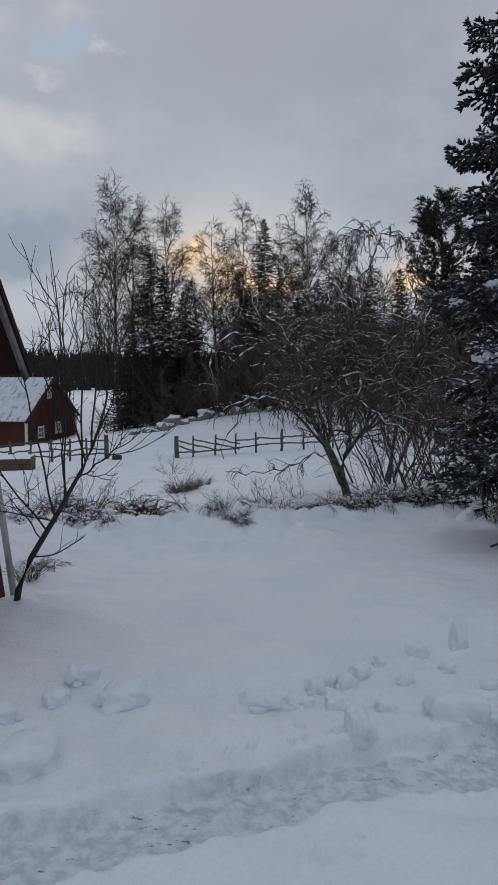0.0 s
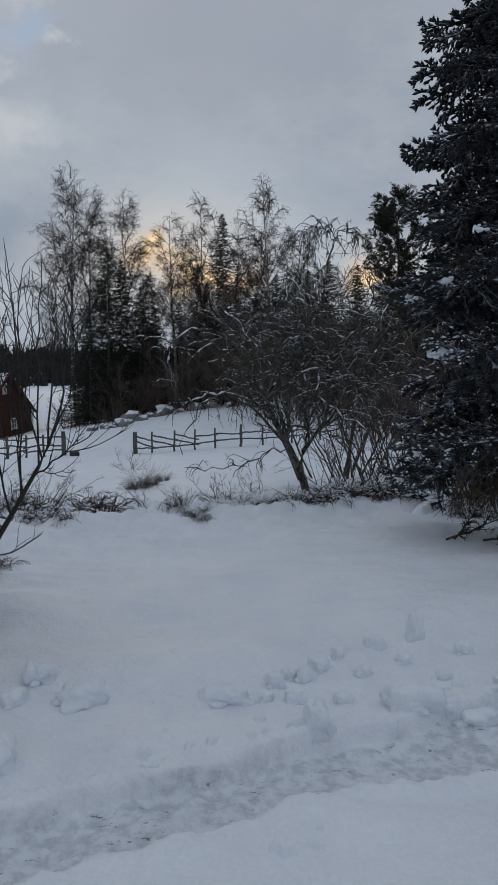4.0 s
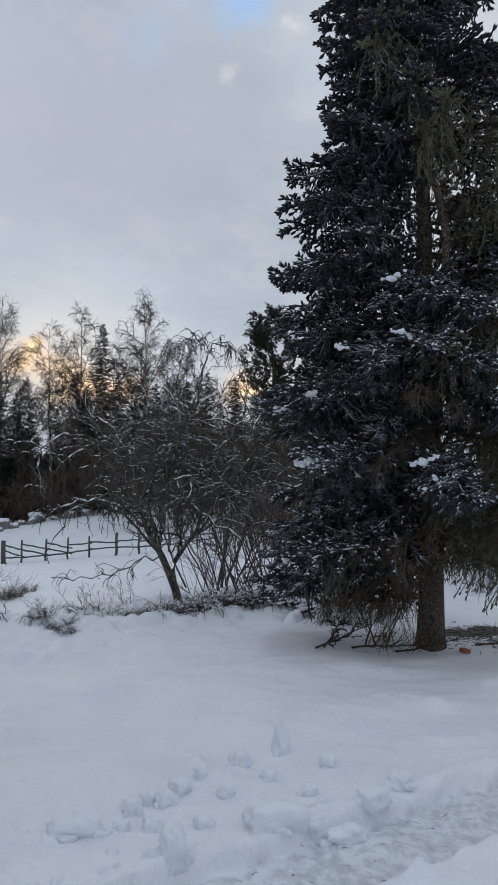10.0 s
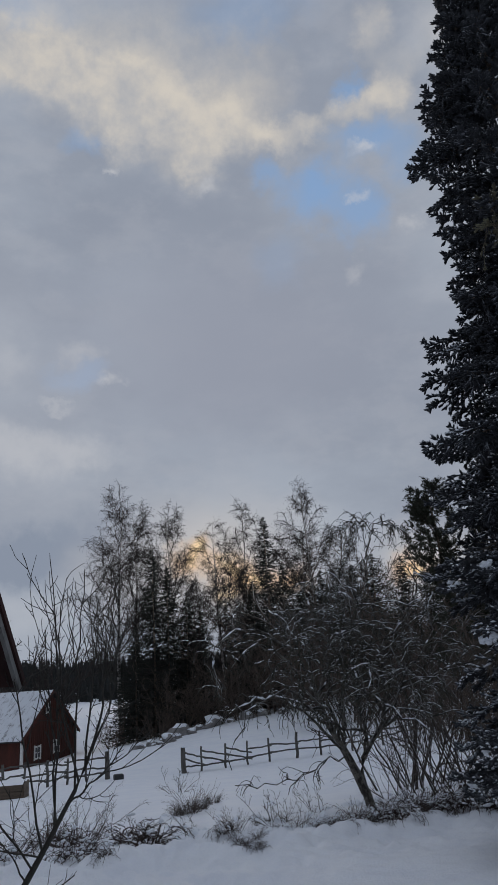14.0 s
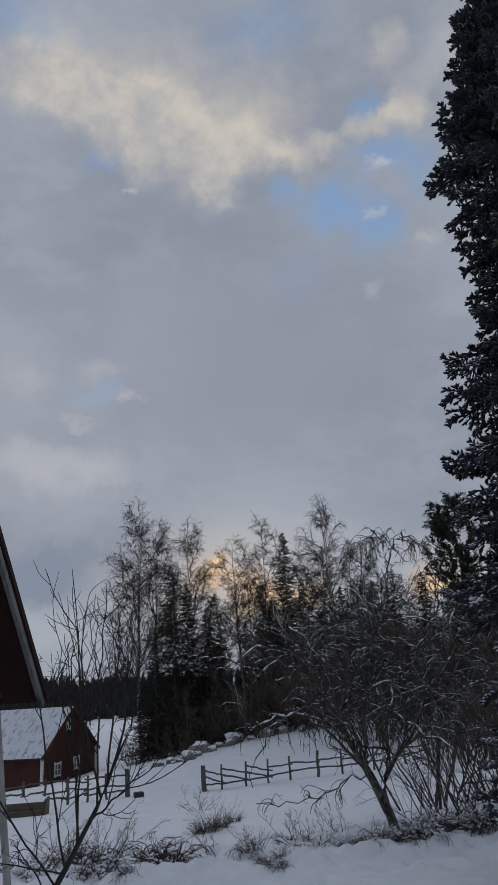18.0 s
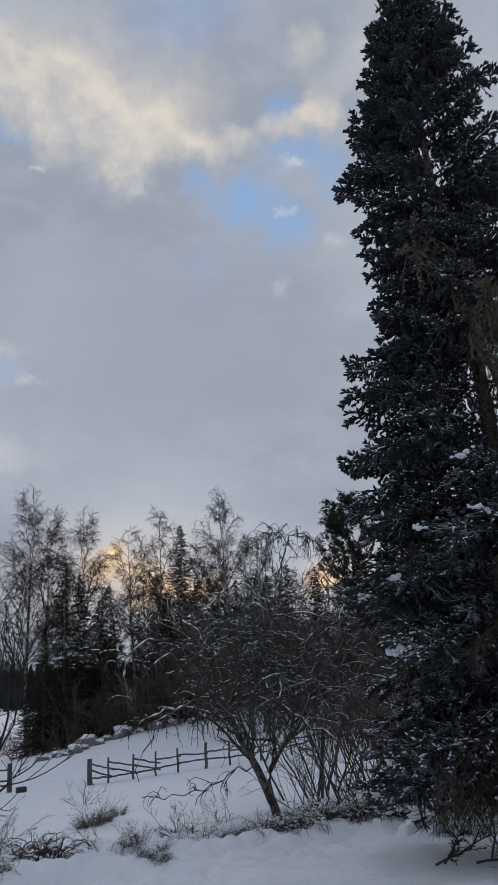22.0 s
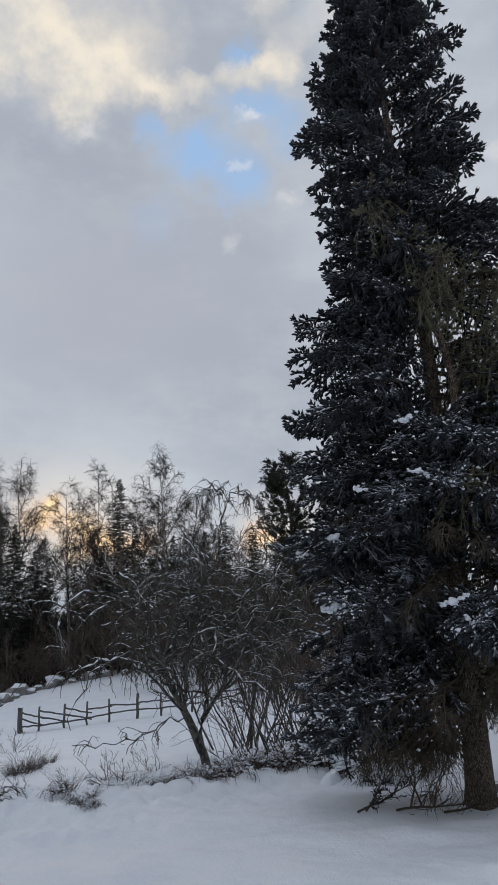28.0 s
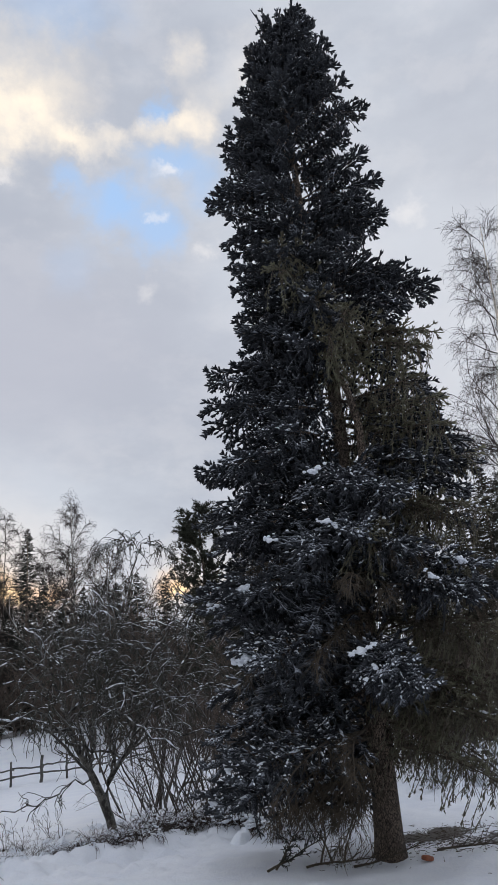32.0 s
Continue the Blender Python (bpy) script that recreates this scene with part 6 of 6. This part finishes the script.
# ---------------------------------------------------------------- the red barn beyond the fence
def make_barn():
    c = Vector((-15.02, 49.8, -0.10))
    u, v = Vector((0.15, 0.989, 0)), Vector((-0.989, 0.15, 0))
    width, long, floor, eave, ridge = 8.7, 13.0, -3.7, -1.15, 1.5
    m = Matrix.Translation(c) @ Matrix((( u.x, v.x, 0, 0), (u.y, v.y, 0, 0), (0, 0, 1, 0), (0, 0, 0, 1)))
    barn = thing("red_barn", m, "small red-painted wooden barn with a snow-covered roof", "barn")

    def gable(name, y, sign):
        bm = bmesh.new()
        outline = [(0, floor), (width, floor), (width, eave), (width / 2, ridge), (0, eave)]
        a = [bm.verts.new((x, y, z)) for x, z in outline]
        b = [bm.verts.new((x, y + 0.12 * sign, z)) for x, z in outline]
        bm.faces.new(a), bm.faces.new(b[::-1])
        for i in range(5):
            bm.faces.new((a[i], b[i], b[(i + 1) % 5], a[(i + 1) % 5]))
        bmesh.ops.recalc_face_normals(bm, faces=bm.faces)
        return part(name, mesh_of(bm, name, RED), barn)

    near = gable("gable_wall", 0, 1)
    gable("gable_wall", long, -1)
    front = board("long_wall", (0.12, long - 0.3, eave - floor), Matrix.Translation((0.06, long / 2, (eave + floor) / 2)), RED, barn)
    board("long_wall", (0.12, long - 0.3, eave - floor), Matrix.Translation((width - 0.06, long / 2, (eave + floor) / 2)), RED, barn)
    # upright boards with cover strips
    strip = mesh_of(box_points(0.05, 0.03, 1.0, 0.008), "cover_strip", RED)
    for i in range(28):
        x = 0.2 + i * 0.3
        top = eave + (ridge - eave) * (1 - abs(x - width / 2) / (width / 2))
        part("cover_strip", strip, near, Matrix.Translation((x, -0.02, (top + floor) / 2)) @ Matrix.Diagonal((1, 1, top - floor, 1)))
    for i in range(42):
        part("cover_strip", strip, front, Matrix.Translation((-0.02, 0.25 + i * 0.3, (eave + floor) / 2)) @ Matrix.Rotation(math.pi / 2, 4, "Z") @ Matrix.Diagonal((1, 1, eave - floor, 1)))
    slope = math.atan2(ridge - eave, width / 2)
    run = (width / 2 + 0.45) / math.cos(slope)
    for sign in (-1, 1):
        mid = Vector((width / 2 + sign * (width / 4 + 0.22), long / 2, (ridge + eave) / 2 - 0.10))
        rot = Matrix.Rotation(sign * slope, 4, "Y")
        roof = board("roof", (run, long + 0.36, 0.10), Matrix.Translation(mid + Vector((0, 0, 0.08))) @ rot, ROOF, barn, label="dark roof slope")
        s = Shape()
        nx, ny = 26, 60
        gx, gy = np.meshgrid(np.linspace(-run / 2, run / 2, nx), np.linspace(-long / 2 - 0.16, long / 2 + 0.16, ny), indexing="ij")
        z = 0.11 + 0.03 * wave_noise(gx + 9, gy + 9 * sign, 0.8, 91, 3)
        edge = np.minimum(np.minimum(gx + run / 2, run / 2 - gx), np.minimum(gy + long / 2 + 0.16, long / 2 + 0.16 - gy))
        z = z * step(edge, -0.05, 0.15) + 0.052
        i, j = np.arange(nx - 1)[:, None] * ny, np.arange(ny - 1)[None]
        s.add(np.stack([gx, gy, z], -1), np.stack([i + j, i + ny + j, i + ny + j + 1, i + j + 1], -1).reshape(-1, 4))
        part("roof_snow", s.mesh("roof_snow", ROOF_SNOW), roof, None, "sheet of snow on the roof")
        board("bargeboard", (run, 0.05, 0.20), Matrix.Translation(mid + Vector((0, -long / 2 - 0.20, 0.03))) @ rot, RED, barn)
    for x, y in ((-0.02, -0.02), (width + 0.02, -0.02)):
        board("corner_board", (0.16, 0.16, eave - floor), Matrix.Translation((x, y, (eave + floor) / 2)), WHITE, barn)

    def window(name, parent, m, w, h, bars=1):
        win = board(name, (w, 0.04, h), m, GLASS, parent, 0.002, "small white-framed window")
        for x in (-w / 2, w / 2):
            board("frame", (0.10, 0.07, h + 0.2), Matrix.Translation((x, -0.03, 0)), WHITE, win)
        for z in (-h / 2, h / 2):
            board("frame", (w - 0.1, 0.065, 0.10), Matrix.Translation((0, -0.03, z)), WHITE, win)
        board("glazing_bar", (0.04, 0.05, h - 0.1), Matrix.Translation((0, -0.025, 0)), WHITE, win)
        board("glazing_bar", (w - 0.1, 0.045, 0.035), Matrix.Translation((0, -0.025, 0)), WHITE, win)
        return win
    window("window", near, Matrix.Translation((width / 2 - 0.6, -0.03, 0.55)), 0.55, 0.62)
    window("window", near, Matrix.Translation((2.2, -0.03, -2.15)), 0.9, 0.72)
    window("window", near, Matrix.Translation((5.2, -0.03, -2.0)), 0.9, 0.72)
    side = Matrix.Rotation(-math.pi / 2, 4, "Z")
    window("window", front, Matrix.Translation((-0.03, 2.6, -2.1)) @ side, 0.85, 0.75)
    window("window", front, Matrix.Translation((-0.03, 6.6, -2.1)) @ side, 0.85, 0.75)


make_barn()


# ---------------------------------------------------------------- the playhouse at the lawn's side
def make_playhouse():
    ob = thing("playhouse", label="dark red wooden playhouse with a steep roof and pale corner post", category="playhouse")
    tip = Vector((-1.585, 5.20, 1.71))
    along = Vector((-0.21, -0.978, 0)).normalized()      # along the gable, towards its middle
    out = Vector((along.y, -along.x, 0))                 # away from the lawn, along the ridge
    if out.x > 0:
        out = -out
    half, rise = 0.95, 1.45
    up = Vector((0, 0, 1))
    apex = tip + along * half + up * rise

    def slab(name, pts, thick, way, mat, label=""):
        bm = bmesh.new()
        a = [bm.verts.new(p) for p in pts]
        b = [bm.verts.new(p + way * thick) for p in pts]
        bm.faces.new(a), bm.faces.new(b[::-1])
        n = len(pts)
        for i in range(n):
            bm.faces.new((a[i], b[i], b[(i + 1) % n], a[(i + 1) % n]))
        bmesh.ops.recalc_face_normals(bm, faces=bm.faces)
        return part(name, mesh_of(bm, name, mat), ob, None, label)
    far = tip + along * 2 * half
    # gable of upright boards, each its own piece
    n = 15
    for i in range(n):
        a, b = 2 * half * i / n + 0.006, 2 * half * (i + 1) / n - 0.006
        za, zb = [rise * (1 - abs(x - half) / half) for x in (a, b)]
        base = tip + out * (0.30 + 0.008 * (i % 2))
        slab("gable_board", [base + along * a, base + along * b, base + along * b + up * zb, base + along * a + up * za], 0.02, out, RED)
    # bargeboards
    for s0, s1 in ((tip - along * 0.05 - up * 0.06, apex), (far + along * 0.05 - up * 0.06, apex)):
        d = (s1 - s0).normalized()
        side = d.cross(out).normalized()
        if side.z > 0:
            side = -side
        slab("bargeboard", [s0, s1, s1 + side * 0.038, s0 + side * 0.038], 0.03, out, TRIM, "flaking grey-white bargeboard")
        # roof slope behind the board, its underside's shade put into the dark red
        slab("roof_slope", [s0 - side * 0.03, s1 - side * 0.03, s1 + out * 1.9 - side * 0.03, s0 + out * 1.9 - side * 0.03], 0.035, -side, SHADED_RED)
    # soffit and the leaning front wall with its corner post
    top, foot = Vector((-1.935, 5.33, 1.62)), Vector((-1.770, 5.42, -0.06))
    s = Shape()
    w, t = Vector((0.013, 0.004, 0)), along * 0.02
    pts = []
    for p in (foot, top):
        pts += [p - w - t, p + w - t, p + w + t, p - w + t]
    quads = [(0, 1, 5, 4), (1, 2, 6, 5), (2, 3, 7, 6), (3, 0, 4, 7), (4, 5, 6, 7), (3, 2, 1, 0)]
    s.add(np.array([q[:] for q in pts]), quads)
    part("corner_post", s.mesh("corner_post", POST, False), ob, None, "pale leaning corner post")
    for i in range(11):
        a, b = 0.05 + 0.14 * i, 0.05 + 0.14 * (i + 1) - 0.01
        shift = out * (0.04 + 0.008 * (i % 2))
        slab("wall_board", [foot + along * a + shift, foot + along * b + shift, top + along * b + shift, top + along * a + shift], 0.02, out, RED)
    # the walls away from the lawn close the house
    corner = Vector((top.x, top.y, 0)) + out * 0.08
    for a, b in ((out * 0.02, out * 1.6), (out * 1.6, out * 1.6 + along * 1.6), (along * 1.6 + out * 1.6, along * 1.6 + out * 0.02)):
        for k in range(10):
            p, q = corner + a + (b - a) * (k / 10 + 0.004), corner + a + (b - a) * ((k + 1) / 10 - 0.004)
            slab("wall_board", [p - up * 0.1, q - up * 0.1, q + up * 1.62, p + up * 1.62], 0.02, (b - a).cross(up).normalized(), RED)
    base = tip + out * 1.7
    slab("gable_board", [base, base + along * 2 * half, base + along * half + up * rise], 0.02, out, RED)


make_playhouse()


# ---------------------------------------------------------------- raised bed, boulders, far wood
def make_bed():
    x, y, z = spot_at(-18.4, 25)
    bed = thing("raised_bed", Matrix.Translation((x, y, z - 0.09)) @ pose(0, 0, 0, 0, 0, 10), "weathered plank-sided raised bed filled with snow", "raised bed")
    w, d, h = 1.75, 1.3, 0.54
    for k in range(3):
        for yy in (-d / 2, d / 2):
            board("plank", (w, 0.04, h / 3 - 0.008), Matrix.Translation((0, yy, h / 6 + k * h / 3 - 0.02)), BOX_WOOD, bed)
        for xx in (-w / 2, w / 2):
            board("plank", (0.04, d - 0.05, h / 3 - 0.008), Matrix.Translation((xx, 0, h / 6 + k * h / 3 - 0.02)), BOX_WOOD, bed)
    s = Shape()
    g = np.linspace(-1, 1, 24)
    gx, gy = np.meshgrid(g * (w / 2 - 0.022), g * (d / 2 - 0.022), indexing="ij")
    i, j = np.arange(23)[:, None] * 24, np.arange(23)[None]
    s.add(np.stack([gx, gy, h - 0.03 + 0.05 * wave_noise(gx + 4, gy + 4, 1.6, 5, 3)], -1), np.stack([i + j, i + 24 + j, i + 25 + j, i + j + 1], -1).reshape(-1, 4))
    part("snow", s.mesh("bed_snow", SNOW), bed, None, "uneven snow filling the bed")


make_bed()
rng = np.random.default_rng(14)
for az, r, k in ((-5.7, 50, 0.62), (-4.5, 51, 0.5), (-8.9, 46, 0.42), (-7.9, 47, 0.40), (-6.7, 47.5, 0.42), (-7.3, 47, 0.3), (-3.4, 51, 0.55), (-2.2, 51, 0.4), (-1.0, 51, 0.5), (0.2, 51, 0.36), (-5.0, 49.5, 0.32), (-6.1, 48.5, 0.3), (1.6, 50, 0.5)):
    x, y, z = spot_at(az, r)
    s = Shape()
    k *= rng.uniform(0.6, 1.25)
    lumps(s, rng, [(0, 0, k * 0.2), (k * 0.7, 0.1, k * 0.05)], [(k, k * 0.8, k * 0.75), (k * 0.55, k * 0.5, k * 0.45)], 0.32)
    stone = thing("boulder", Matrix.Translation((x, y, z)) @ Matrix.Rotation(rng.random() * 6, 4, "Z"), "grey granite boulder capped with snow at the wood's edge", "boulder", "boulders at the wood's edge", data=s.mesh("boulder", STONE))
    s = Shape()
    lumps(s, rng, [(0, 0, k * 0.68), (k * 0.65, 0.1, k * 0.3)], [(k * 0.80, k * 0.66, k * 0.34), (k * 0.42, k * 0.4, k * 0.26)], 0.28)
    part("snow_cap", s.mesh("boulder_snow", CLUMP_SNOW), stone, None, "cap of snow")


def conifer_belt(name, seed, n, az0, az1, r0, r1, t0, t1, label):
    rng = np.random.default_rng(seed)
    s = Shape()
    az = rng.uniform(az0, az1, n)
    r = rng.uniform(r0, r1, n)
    x, y = r * np.sin(np.radians(az)), r * np.cos(np.radians(az))
    z = height(x, y)
    tall = rng.uniform(t0, t1, n)
    wide = tall * rng.uniform(0.16, 0.26, n)
    ang = np.arange(7) / 7 * 2 * np.pi
    tiers = 5
    for i in range(tiers):
        lo, hi, k = i / tiers * 0.92, min(1.0, i / tiers * 0.92 + 0.36), 1.0 - 0.82 * i / tiers
        jag = rng.uniform(0.5, 1.25, (n, 7))
        ring = np.stack([x[:, None] + wide[:, None] * k * jag * np.cos(ang), y[:, None] + wide[:, None] * k * jag * np.sin(ang), np.repeat((z + tall * lo)[:, None], 7, 1) - 0.06 * tall[:, None] * jag], -1)
        tip = np.stack([x, y, z + tall * hi], -1)[:, None]
        j = np.arange(7)
        s.add(np.concatenate([ring, tip], 1), None, np.stack([j, (j + 1) % 7, np.full(7, 7)], 1)[None] + (np.arange(n) * 8)[:, None, None])
    thing(name, data=s.mesh(name, FAR_WOOD, False), label=label, category="forest", kind="stuff")


def make_far_wood():
    conifer_belt("far_forest", 19, 4200, -34, 52, 255, 420, 5, 9.5, "dark coniferous forest on a distant ridge")
    conifer_belt("inner_forest", 23, 900, -9.3, 17, 82, 112, 3.0, 7.6, "dark depths of the wood behind the birches")


make_far_wood()
FAR_BIRCH = bush_data(701, 11.0, 7, 30, BIRCH_TWIG, 6, 0.13)
place_tree("bare_tree", FAR_BIRCH, -17.4, 95, 0.4, 1.35, "rounded bare tree beyond the barn")
place_tree("bare_tree", FAR_BIRCH, -20.5, 100, 2.4, 0.9, "rounded bare tree beyond the barn")
